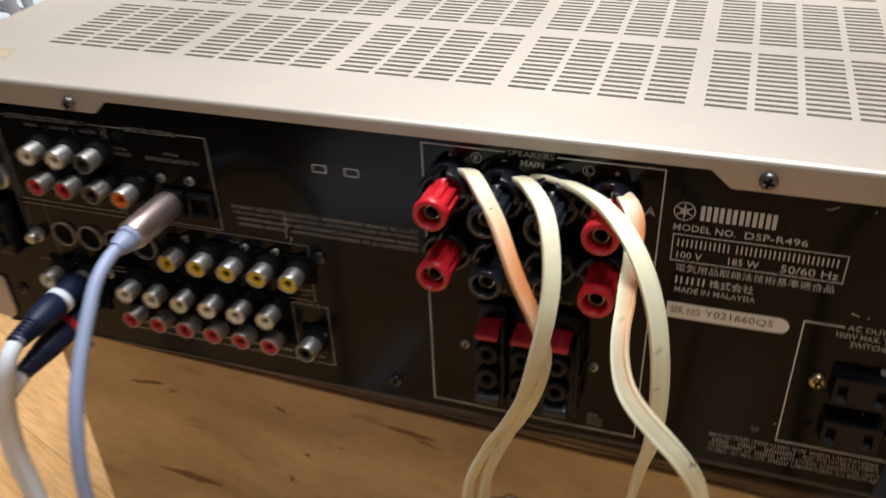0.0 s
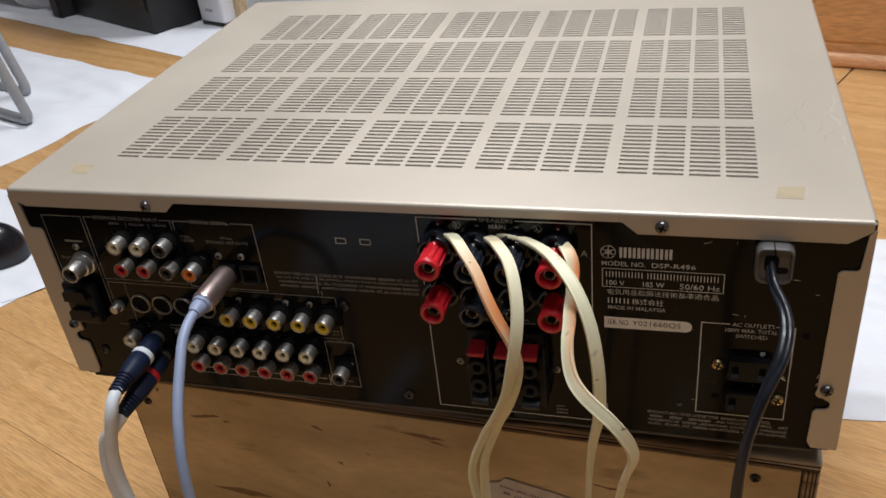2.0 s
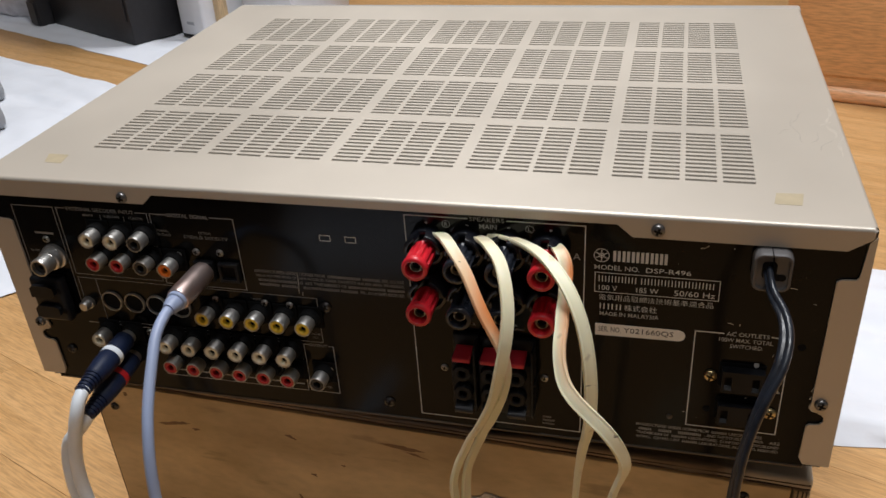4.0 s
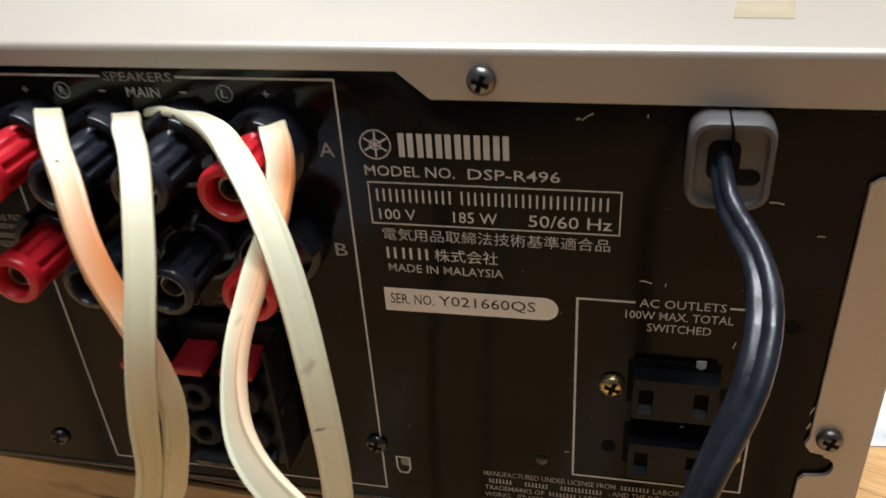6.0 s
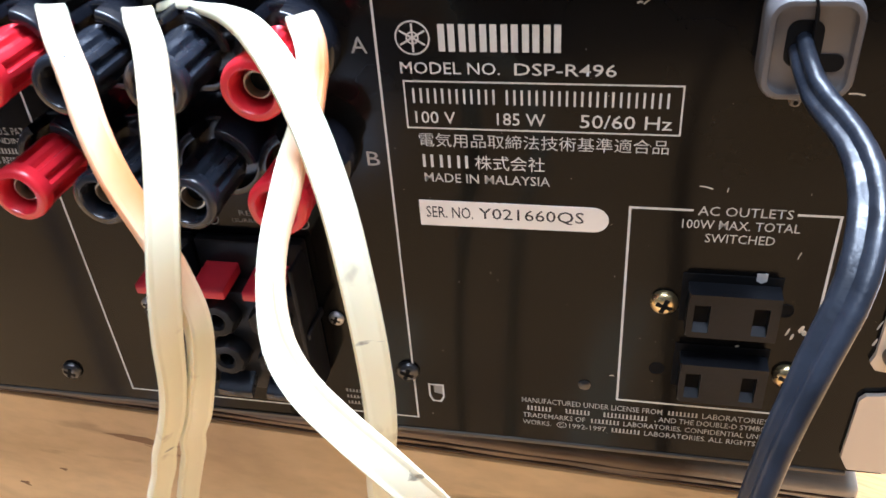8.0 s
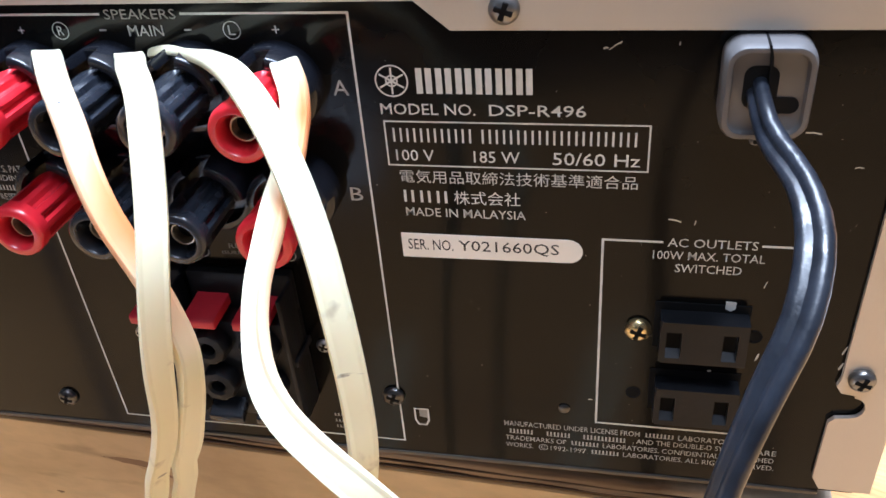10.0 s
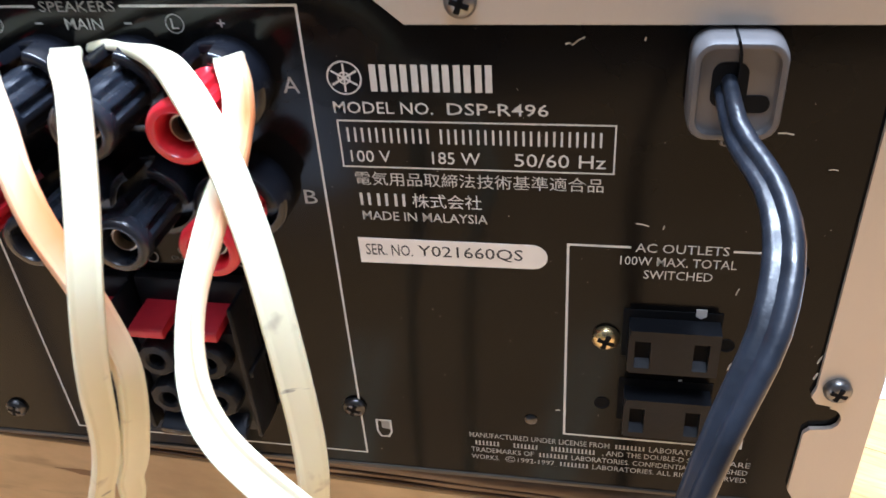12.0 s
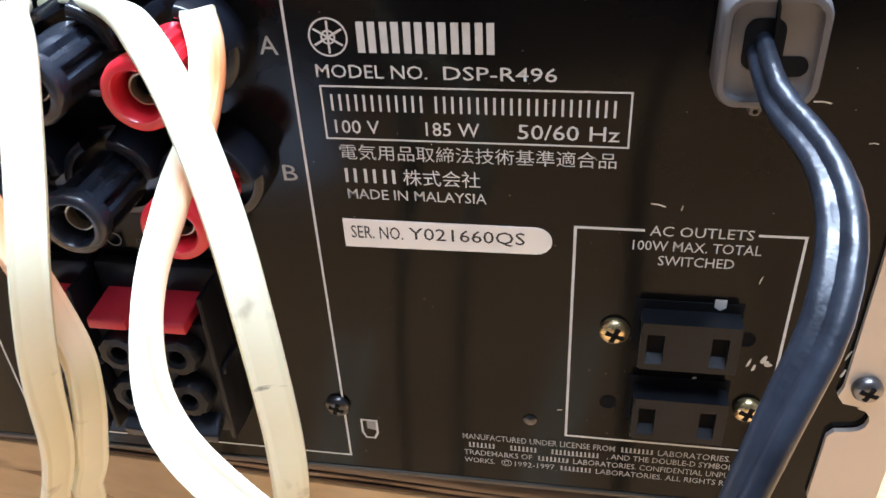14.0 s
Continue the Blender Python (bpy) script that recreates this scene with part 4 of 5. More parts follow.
# mains outlets
def outlet(z0, z1):
    """Two-slot outlet: a softened block whose slots have a sloping lower lip, set in a dark recess."""
    o = bmesh.new()
    x0, x1, d = 164.0, 182.9, 5.0
    slots = ((165.4, 168.7), (177.6, 180.8))
    zs0, zs1 = z0 + 1.5, z0 + 8.9
    xs = [x0, *slots[0], *slots[1], x1]
    zs = [z0, zs0, zs1, z1]
    front = [[o.verts.new((x, -d, z)) for z in zs] for x in xs]
    for i in range(5):
        for j in range(3):
            if not (i in (1, 3) and j == 1):
                o.faces.new((front[i][j], front[i + 1][j], front[i + 1][j + 1], front[i][j + 1]))
    rim = [front[i][0] for i in range(6)] + [front[5][1], front[5][2]] + [front[i][3] for i in range(5, -1, -1)] + [front[0][2], front[0][1]]
    back = [o.verts.new((v.co.x, 0, v.co.z)) for v in rim]
    for k in range(len(rim)):
        q = (k + 1) % len(rim)
        o.faces.new((rim[k], back[k], back[q], rim[q]))
    for i in (1, 3):
        hole = [front[i][1], front[i + 1][1], front[i + 1][2], front[i][2]]
        deep = [o.verts.new((v.co.x, -d + 1.9, v.co.z + (1.5 if v.co.z < zs1 - 1 else 0))) for v in hole]
        for k in range(4):
            q = (k + 1) % 4
            o.faces.new((hole[k], hole[q], deep[q], deep[k]))
    loop = set(rim)
    bmesh.ops.bevel(o, geom=[e for e in o.edges if e.verts[0] in loop and e.verts[1] in loop and abs(e.verts[0].co.y + d) < 0.01 and abs(e.verts[1].co.y + d) < 0.01
                             and (abs(e.verts[0].co.z - e.verts[1].co.z) < 0.01 and e.verts[0].co.z in (z0, z1) or abs(e.verts[0].co.x - e.verts[1].co.x) < 0.01 and e.verts[0].co.x in (x0, x1))],
                    offset=0.5, segments=2, affect="EDGES")
    ob = part("mains_outlet", o, BLACK, receiver, "black two-slot mains outlet")
    part("recess", box(x0 - 1.3, x1 + 0.5, -0.3, 0, z0 + 0.6, z1 + 2.2, 0.12, 1), HOLE, ob)
    for a, b in slots:
        part("slot", box(a - 0.2, b + 0.2, -d + 1.85, -d + 2.2, zs0 + 1.3, zs1 + 0.2), HOLE, ob)


outlet(45.2, 56.9)
outlet(25.4, 36.9)

# cord bushing and mains cord
bush = bmesh.new()
outer, lip, inner = round_rect(15.8, 18.6, 3.8, 6), round_rect(14.5, 17.2, 3.3, 6), round_rect(12.7, 15.3, 2.7, 6)
levels = [(outer, 0.0, 1.0), (outer, 5.0, 1.0), (outer, 6.3, 0.985), (lip, 7.0, 1.02), (lip, 7.1, 0.98), (inner, 7.0, 1.03), (inner, 6.0, 1.0), (inner, 5.8, 0.97)]
rings_ = [[bush.verts.new((178.7 + x * f, -d, 112.0 + z * f)) for x, z in pts] for pts, d, f in levels]
for r_, s_ in zip(rings_[:-1], rings_[1:]):
    for i in range(len(r_)):
        bush.faces.new((r_[i], s_[i], s_[(i + 1) % len(r_)], r_[(i + 1) % len(r_)]))
bush.faces.new(rings_[-1])
bushing = part("cord_bushing", bush, BUSHING, receiver, "grey plastic cord bushing")
part("split", plate([(177.75, 121.42), (178.2, 121.42), (178.75, 119.2), (178.9, 116.8), (178.9, 112.6), (178.45, 112.6), (178.45, 116.8), (178.3, 119.1)], -7.32, -1.0), HOLE, bushing)
part("nub", box(177.3, 179.5, -3.2, 0, 99.6, 103.2, 0.9, 2), BUSHING, bushing)
part("nub_eye", lathe([(0.45, 0), (0, 0.05)], 12), HOLE, bushing, "", (178.4, -3.22, 100.7))
part("cord_opening", plate([(x + 177.4, z + 113.0) for x, z in round_rect(6.0, 8.2, 1.9)], -5.95, -5.6), HOLE, bushing)
part("cord_opening", plate([(x + 181.8, z + 109.6) for x, z in round_rect(5.2, 3.2, 1.5)], -6.0, -5.65), HOLE, bushing)
eight = [(1.6 + 1.95 * math.cos(radians(a)), 1.95 * math.sin(radians(a))) for a in range(-140, 141, 28)] + \
        [(-1.6 + 1.95 * math.cos(radians(a)), 1.95 * math.sin(radians(a))) for a in range(40, 321, 28)]
cord_path = spline([(176.5, -0.9, 114, 60.8, 0.66), (177.8, -18, 110.2, 64.5, 0.74), (181, -33.3, 109.4, 46.6, 0.74), (181.5, -46.1, 107.3, 26.8, 0.82), (179.3, -56.1, 100.7, 32.4, 0.82), (174.8, -62.7, 91,
                    51.1, 0.82), (170.9, -67.6, 79.1, 68.8, 0.82), (168.2, -71.8, 65.9, 72.5, 0.82), (166.8, -74.6, 51.7, 61.9, 0.82), (166.7, -76.2, 36.9, 47.2, 0.82), (167.2, -76.6, 21.5, 34.5, 0.82), (167.9,
                    -76, 5.4, 26.5, 0.82), (168.5, -74.4, -11.8, 23.8, 0.82), (168.9, -71.8, -30.6, 26.1, 0.82), (169.1, -68.3, -51.6, 32.9, 0.82), (169, -64, -75, 44, 0.82), (172, -64, -140, 30, 0.82), (178,
                    -73.7, -200, 0, 0.82), (196, -100, -215.5, 0, 0.82), (240, -190, -216, 0, 0.82), (300, -420, -216, 0, 0.82)], 4)
part("mains_cord", sweep(cord_path, eight), CORD, receiver, "glossy black twin mains cord")

# ---- flat speaker cables ----
FLAT = [(0.814 * u, v) for u, v in ((-3.6, -0.5), (-3.25, -1.0), (-2.5, -1.0), (-2.25, -0.9), (-2.0, -0.94), (2.0, -0.94), (2.25, -0.9), (2.5, -1.0), (3.25, -1.0), (3.6, -0.5),
        (3.6, 0.5), (3.25, 1.0), (2.5, 1.0), (2.25, 0.9), (2.0, 0.94), (-2.0, 0.94), (-2.25, 0.9), (-2.5, 1.0), (-3.25, 1.0), (-3.6, 0.5))]


def speaker_cable(keys, aged, label):
    path = spline(keys, 2.5)
    bm = sweep(path, FLAT)
    me = mesh("speaker_cable", bm, CABLE)
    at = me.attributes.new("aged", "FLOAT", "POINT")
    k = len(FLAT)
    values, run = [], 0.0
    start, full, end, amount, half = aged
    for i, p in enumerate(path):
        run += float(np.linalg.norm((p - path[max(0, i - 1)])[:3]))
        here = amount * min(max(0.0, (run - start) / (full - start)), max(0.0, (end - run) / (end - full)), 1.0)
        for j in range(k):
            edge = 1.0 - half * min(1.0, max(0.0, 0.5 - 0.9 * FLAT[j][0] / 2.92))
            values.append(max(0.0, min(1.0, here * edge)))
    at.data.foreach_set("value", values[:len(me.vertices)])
    ob = new("speaker_cable", me)
    ob.location = (0, 0, Z0)
    return tagged(ob, label, "speaker cable", "flat speaker cables")


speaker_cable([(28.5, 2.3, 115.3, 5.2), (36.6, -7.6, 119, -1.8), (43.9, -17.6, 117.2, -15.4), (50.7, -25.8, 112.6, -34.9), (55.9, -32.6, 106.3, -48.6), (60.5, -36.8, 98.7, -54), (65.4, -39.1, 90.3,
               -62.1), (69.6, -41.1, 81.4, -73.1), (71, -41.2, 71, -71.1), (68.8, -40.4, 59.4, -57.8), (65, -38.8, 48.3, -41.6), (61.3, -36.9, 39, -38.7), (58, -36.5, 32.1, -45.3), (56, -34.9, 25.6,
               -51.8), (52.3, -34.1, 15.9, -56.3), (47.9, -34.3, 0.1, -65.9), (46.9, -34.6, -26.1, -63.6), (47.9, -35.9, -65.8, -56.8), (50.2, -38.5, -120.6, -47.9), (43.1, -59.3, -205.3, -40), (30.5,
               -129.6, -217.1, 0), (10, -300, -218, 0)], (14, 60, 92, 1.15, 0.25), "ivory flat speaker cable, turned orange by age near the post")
speaker_cable([(47.1, 2.4, 115.1, -2.8), (54.5, -6.3, 118.2, 5.4), (59.9, -15.1, 119.8, 1.5), (65.5, -23.3, 117.7, -11.8), (69.6, -32.3, 111.6, -25.5), (71.8, -39.9, 102.5, -31.3), (71.6, -44.8, 91.9,
               -33.5), (69.9, -46.9, 80.8, -38.5), (67.7, -47.1, 70, -51), (65, -45.6, 59.6, -59.5), (61.5, -43.6, 49.6, -58), (57.4, -42.1, 40, -56.8), (52.9, -40.5, 31.1, -58.9), (49.5, -39.1, 22,
               -58.9), (45.5, -39.4, 11.8, -63.5), (42.4, -39.4, -2.9, -76.5), (43.8, -38.7, -27.4, -84.3), (44.9, -39.6, -66.5, -82.3), (44.4, -42.6, -121.9, -69.3), (34.7, -59.3, -205.9, -40), (18.3,
               -130.6, -217.5, 0), (-8, -300, -218, 0)], (0, 8, 60, 0.12, 0), "ivory flat speaker cable hanging from a black binding post")
speaker_cable([(56.5, 1.4, 115.5, -9.9), (65.2, -2.9, 118.1, -9.7), (73.5, -9.2, 119.4, -7.5), (81.2, -17, 120.2, -2.2), (88.5, -25.9, 119.7, -1.9), (95.1, -33.3, 115.6, -10.2), (100.5, -39.6, 108.7,
               -19.1), (104.4, -44.4, 99.7, -23.9), (106.9, -47.9, 88.7, -25.5), (108.2, -49.5, 76.7, -26.5), (108.5, -49.9, 65, -32.1), (108.1, -50.2, 55.3, -39.7), (107, -49.5, 47.9, -48.6), (105.7,
               -48.5, 41.1, -55.1), (104.6, -47.3, 32.2, -63.9), (103.1, -45.8, 17, -77.1), (101.9, -44.2, -9.4, -84.4), (101, -42.7, -51.1, -77.8), (100.4, -41.3, -110.1, -54.5), (104.2, -59.6, -205.1,
               -30), (120.1, -129.8, -217, 0), (150, -320, -218, 0)], (0, 5, 40, 0.05, 0), "clean ivory flat speaker cable hanging from a black binding post")
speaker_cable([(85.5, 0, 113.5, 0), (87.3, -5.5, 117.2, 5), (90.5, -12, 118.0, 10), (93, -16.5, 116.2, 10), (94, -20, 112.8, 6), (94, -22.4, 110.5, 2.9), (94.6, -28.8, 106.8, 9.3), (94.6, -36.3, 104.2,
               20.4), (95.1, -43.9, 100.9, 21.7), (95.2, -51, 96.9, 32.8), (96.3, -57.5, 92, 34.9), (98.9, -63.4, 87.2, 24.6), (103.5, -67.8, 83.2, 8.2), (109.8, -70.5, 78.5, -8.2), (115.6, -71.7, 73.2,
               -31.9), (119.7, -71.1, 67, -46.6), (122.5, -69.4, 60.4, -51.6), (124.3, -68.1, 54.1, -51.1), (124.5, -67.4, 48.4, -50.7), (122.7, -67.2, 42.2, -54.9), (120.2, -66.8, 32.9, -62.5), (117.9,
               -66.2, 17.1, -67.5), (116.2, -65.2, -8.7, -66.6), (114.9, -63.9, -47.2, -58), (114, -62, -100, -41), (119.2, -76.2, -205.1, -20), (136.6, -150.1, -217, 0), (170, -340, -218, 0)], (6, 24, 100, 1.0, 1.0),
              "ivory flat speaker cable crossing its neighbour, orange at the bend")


# ---- interconnects ----
def turned(bm, start, end):
    """Lays a lathe form, whose axis leaves the panel, along start to end (mm)."""
    d = (Vector(end) - Vector(start)).normalized()
    m = Matrix.Translation(start) @ Vector((0, -1, 0)).rotation_difference(d).to_matrix().to_4x4()
    for v in bm.verts:
        v.co = m @ v.co
    return bm


audio = thing("audio_cable", (-0.15, -0.02, Z0 + 0.034), "white twin audio cable with navy phono plugs", "audio cable")
for z, band_mat, word_, end in ((40.6, WHITE_CORD, "white", (-148.5, -52, 38.6)), (27.0, INS_RED, "red", (-149.8, -52, 22.6))):
    start = (-149.5, -8, z)
    prof = [(0, 0), (5.0, 0.2), (5.6, 1.0), (5.7, 8), (5.9, 12), (5.9, 13)]
    body_ = [(5.9, 16.5), (6.1, 17), (6.0, 24), (5.2, 32)]
    ribs_ = []
    for k in range(6):
        d = 31.5 + k * 2.15
        ribs_ += [(5.0 - 0.22 * k, d), (5.0 - 0.22 * k, d + 1.3), (4.2 - 0.2 * k, d + 1.5), (4.2 - 0.2 * k, d + 2.2)]
    plug = part("plug", turned(lathe(prof + [(5.9, 14.6)] + body_ + ribs_ + [(2.6, 44.8), (0, 44.9)], 24), start, end), NAVY, audio, "navy rubber phono plug with " + word_ + " band")
    part("band", turned(lathe([(5.9, 13.0), (6.25, 13.2), (6.25, 16.2), (5.9, 16.4)], 24), start, end), band_mat, plug, word_ + " colour band")
white1 = [(-148.5, -49, 38.7), (-147.9, -55.5, 36.6), (-148.4, -59, 31), (-150.9, -60, 23.5), (-157, -60, 4.2), (-159.8, -60, -12), (-159, -61, -31), (-150, -66, -90), (-143, -74, -150), (-142, -88, -200),
          (-136, -132, -215.5), (-108, -300, -215.5)]
white2 = [(-149.7, -49, 22.9), (-151.6, -53, 19.5), (-156.5, -55, 13.5), (-163.4, -55, 6.4), (-168, -55, -5.1), (-169.6, -56, -18), (-169, -57, -37), (-158, -61, -96), (-147, -68, -152), (-149, -84, -202),
          (-145, -128, -215.5), (-117, -300, -215.5)]
for w_ in (white1, white2):
    part("cord", sweep(spline(w_, 4), circle(3.5)), WHITE_CORD, audio, "white round cord")

digital = thing("digital_cable", (-0.094, -0.02, Z0 + 0.086), "blue-grey digital cable with a metal barrel plug", "digital cable")
bs, be = (-94.3, -2.5, 86.3), (-95.2, -34, 85.2)
plug = part("plug", turned(lathe([(0, 0), (4.8, 0), (5.7, 0.6), (5.7, 3), (6.1, 3.2), (6.1, 25.0), (5.7, 26.0), (4.6, 26.4), (0, 26.5)], 30), bs, be), ROSE_METAL, digital, "brushed rose-grey metal barrel plug")
part("strain_relief", turned(lathe([(5.2, 26.2), (5.3, 27.2), (5.1, 28.2), (4.3, 28.6), (4.4, 30.4), (3.8, 33), (3.3, 34), (3.2, 35), (0, 35)], 22), bs, be), BLUE_CORD, plug)
part("cord", sweep(spline([(-95, -33, 85.4), (-95.5, -41, 84.2), (-94.5, -52, 80.5), (-92, -63, 73), (-89, -76, 62), (-86, -86, 51), (-83.5, -94, 36), (-81.5, -99, 17), (-80, -101, -5), (-79, -100, -60),
                           (-79, -98, -130), (-83, -106, -195), (-90, -140, -214), (-120, -300, -216)], 4), circle(2.65, 18)), BLUE_CORD, digital, "blue-grey round cord")

# ---- the wooden box under the receiver ----
BTOP, SEAM, BW, BD = -18.2, -27.0, -436.0, 372.0
crate = thing("wooden_box", (0.216, 0.012, 0), "worn stained plywood box with screwed corners, standing on the floor", "box")
crate.rotation_euler = (0, 0, radians(-2.2))
AT[crate] = Vector((0, 0, 0))


def top_board():
    """Board with a rounded, slightly uneven front edge and rounded corners."""
    bm = box(BW, 0, 0, BD, SEAM + 0.3, BTOP, 2.6, 3)
    bmesh.ops.subdivide_edges(bm, edges=[e for e in bm.edges if abs(e.verts[0].co.x - e.verts[1].co.x) > 100], cuts=60)
    for v in bm.verts:
        if v.co.y < 20:
            v.co.y += 0.7 * noise.noise(Vector((v.co.x * 0.04, v.co.z * 0.3, 2.0)))
            v.co.z += 0.35 * noise.noise(Vector((v.co.x * 0.05, 4.0, v.co.z * 0.2)))
    return bm


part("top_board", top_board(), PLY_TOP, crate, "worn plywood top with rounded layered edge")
for z, d in ((SEAM + 1.9, 0.45), (SEAM + 4.3, 0.35)):
    part("ply_layer", box(BW + 1.0, -1.0, -d, 4, z, z + 0.9, 0.25, 1), DARK_PLY, crate)
part("back_board", box(BW + 1.0, -9.4, 0.8, 11, -219.8, SEAM - 0.7, 0.6, 1), PLY, crate, "stained plywood board with dark streaks")
part("side_board", box(-8.6, -0.4, 1.0, BD - 2, -219.8, SEAM - 0.5, 0.8, 1), PLY_EDGE, crate, "plywood side with layered end grain")
for x in (-6.6, -4.4, -2.6):
    part("ply_layer", box(x, x + 0.8, 0.6, 3, -219.4, SEAM - 0.8, 0.2, 1), DARK_PLY, crate)
part("side_board", box(BW, BW + 0.9, 1.6, 11, -219.8, SEAM - 0.5), DARK_PLY, crate)
part("side_board", box(BW + 0.1, BW + 9, 11.2, BD - 2, -219.8, SEAM - 0.5, 0.5, 1), PLY, crate)
part("front_board", box(BW + 9.4, -9.4, BD - 13, BD - 2, -219.8, SEAM - 0.7, 0.5, 1), PLY, crate)
for x, z in ((-31.9, -36.6), (-421.5, -46.0), (-31.9, -190), (-421.5, -190)):
    screw("panel", x, z, 0.8, crate, "countersunk steel screw")


def flake(points, seed):
    """A thin torn patch of bare or burnt veneer with a ragged outline."""
    rnd_ = random.Random(seed)
    out = []
    for (xa, za), (xb, zb) in zip(points, points[1:] + points[:1]):
        for k in range(5):
            u = k / 5
            out.append((xa + (xb - xa) * u + rnd_.uniform(-0.5, 0.5), za + (zb - za) * u + rnd_.uniform(-0.35, 0.35)))
    return plate(out, 0.74, 0.9)


for k, pts in enumerate(([(-392, -121.5), (-378, -120), (-367, -118.6), (-352, -120.4), (-344, -122.8), (-360, -125.6), (-374, -124)],
                         [(-391, -54.4), (-386, -53), (-372, -50.2), (-366, -51), (-376, -53.4), (-386, -55.6)], [(-367, -54.6), (-362, -54), (-359.4, -55), (-364, -56)],
                         [(-299, -47), (-296, -46.4), (-291, -50), (-295, -49.6)], [(-297.4, -97), (-295.6, -96.6), (-294.6, -100.6), (-296.4, -101.6)], [(-286, -76.8), (-282, -76), (-281.6, -78.6)],
                         [(-264, -64.6), (-260.6, -64.8), (-262, -66)], [(-238, -41), (-224, -40.2), (-208, -42.6), (-216, -44), (-229, -43)], [(-223, -44.4), (-214, -45.2), (-205, -48.6), (-212, -47.6)],
                         [(-412, -33), (-409.5, -32.4), (-409, -35.4), (-411.4, -36)], [(-123, -60), (-108, -61.6), (-96, -60.8), (-110, -63.4)])):
    part("veneer_flake", flake(pts, k), BURNT, crate, "dark torn veneer patch")

note = plate([(-184.5, -72.5), (-176, -70.6), (-172.4, -66.2), (-160, -69.2), (-146, -72.0), (-131.5, -76.2), (-129, -84), (-134, -96), (-170, -96.5), (-183, -90)], -0.35, 0.45)
note_ob = solo("paper_label", note, PAPER, (0.216, 0.012, Z0), "torn brown paper label with faint handwriting, stuck on the wooden box", "label", turn=(0, 0, -2.2))
for k, (x, z, ln) in enumerate(((-176, -73.2, 9), (-165.5, -75.4, 6), (-158, -77.2, 9), (-146.5, -79.6, 12), (-174, -78.6, 4), (-167, -80.4, 10), (-155, -82.8, 9), (-174, -86.5, 12), (-160, -88.5, 16))):
    pts = [(x + ln * q / 8, z - ln * q / 8 * 0.22 + (1.05 if q % 2 else -1.05)) for q in range(9)]
    o = new("writing_bar", mesh("writing_bar", stroke(bmesh.new(), pts, 0.5, -0.42), VIOLET))
    o.parent = note_ob

# ---- room ----
C, S = math.cos(radians(ROOM)), math.sin(radians(ROOM))


def room_point(u, v, z=0.0):
    """A point from the room's own axes, metres."""
    return Vector((C * u - S * v, S * u + C * v, z))


def room_box(u0, u1, v0, v1, z0, z1, bevel=0.0):
    return box(u0 * 1000, u1 * 1000, v0 * 1000, v1 * 1000, z0 * 1000, z1 * 1000, bevel * 1000)


U0, U1, V0, V1, H = -2.9, 1.7, -0.66, 2.7, 2.4
turn_room = (0, 0, ROOM)
floor = solo("floor", room_box(U0 - 0.1, U1 + 0.1, V0 - 0.1, V1 + 0.1, -0.1, -0.006), CHASSIS, (0, 0, 0), "oak-coloured wooden board floor", "floor", kind="structure", turn=turn_room)
solo("ceiling", room_box(U0 - 0.1, U1 + 0.1, V0 - 0.1, V1 + 0.1, H, H + 0.1), CEIL, (0, 0, 0), "plain white ceiling", "ceiling", kind="structure", turn=turn_room)
# Walls are unseen; the near south one is added so the panel mirrors darkness.
for name, q in (("wall_north", (U0, U1, V1, V1 + 0.1)), ("added_wall_south", (U0, U1, V0 - 0.1, V0)), ("wall_east", (U1, U1 + 0.1, V0 - 0.1, V1 + 0.1)), ("wall_west", (U0 - 0.1, U0, V0 - 0.1, V1 + 0.1))):
    solo(name, room_box(*q, 0, H), REFLECTED_DARK if name == "added_wall_south" else WALL, (0, 0, 0), "unseen plain dark wall, added to cut bounce and reflections", "wall", kind="structure", turn=turn_room)


def limp_sheet(name, corners, label, lift=0.0004, wave=0.026, edge=0.028, seed=1, n=70, place=(0, 0, 0)):
    """A thin soft sheet over the floor between four corners (metres), with ripples and an uneven outline."""
    a, b, c, d = [Vector(p) for p in corners]
    bm = bmesh.new()
    g = []
    for i in range(n + 1):
        row = []
        for j in range(n + 1):
            u, v = i / n, j / n
            p = (a * (1 - u) + b * u) * (1 - v) + (d * (1 - u) + c * u) * v
            ru, rv = C * p.x + S * p.y, -S * p.x + C * p.y
            w = noise.noise(Vector((ru * 2.5 + seed, rv * 13, 0.3))) + 0.6 * noise.noise(Vector((ru * 6, rv * 34 + seed, 1.3))) + 0.2 * noise.noise(Vector((ru * 30, rv * 50, seed)))
            w += 0.8 * max(0.0, u - 0.86) / 0.14 * abs(noise.noise(Vector((ru * 26, rv * 16, seed + 3.0))))
            q = p.copy()
            if min(u, v, 1 - u, 1 - v) < 0.02:
                q += Vector((noise.noise(Vector((p.x * 9, p.y * 9, seed))), noise.noise(Vector((p.x * 9, p.y * 9, seed + 7.0))))) * edge * (0.25 + 0.75 * max(v, u))
            row.append(bm.verts.new((q.x * 1000, q.y * 1000, (lift + wave * max(0.0, w + 0.35) * min(1.0, 14 * min(u, v, 1 - u, 1 - v))) * 1000)))
        g.append(row)
    for i in range(n):
        for j in range(n):
            bm.faces.new((g[i][j], g[i + 1][j], g[i + 1][j + 1], g[i][j + 1]))
    under = bmesh.ops.extrude_face_region(bm, geom=list(bm.faces))
    for v in under["geom"]:
        if isinstance(v, bmesh.types.BMVert):
            v.co.z += 0.5
    return solo(name, bm, SHEET, place, label, "sheet", "white sheets on the floor")


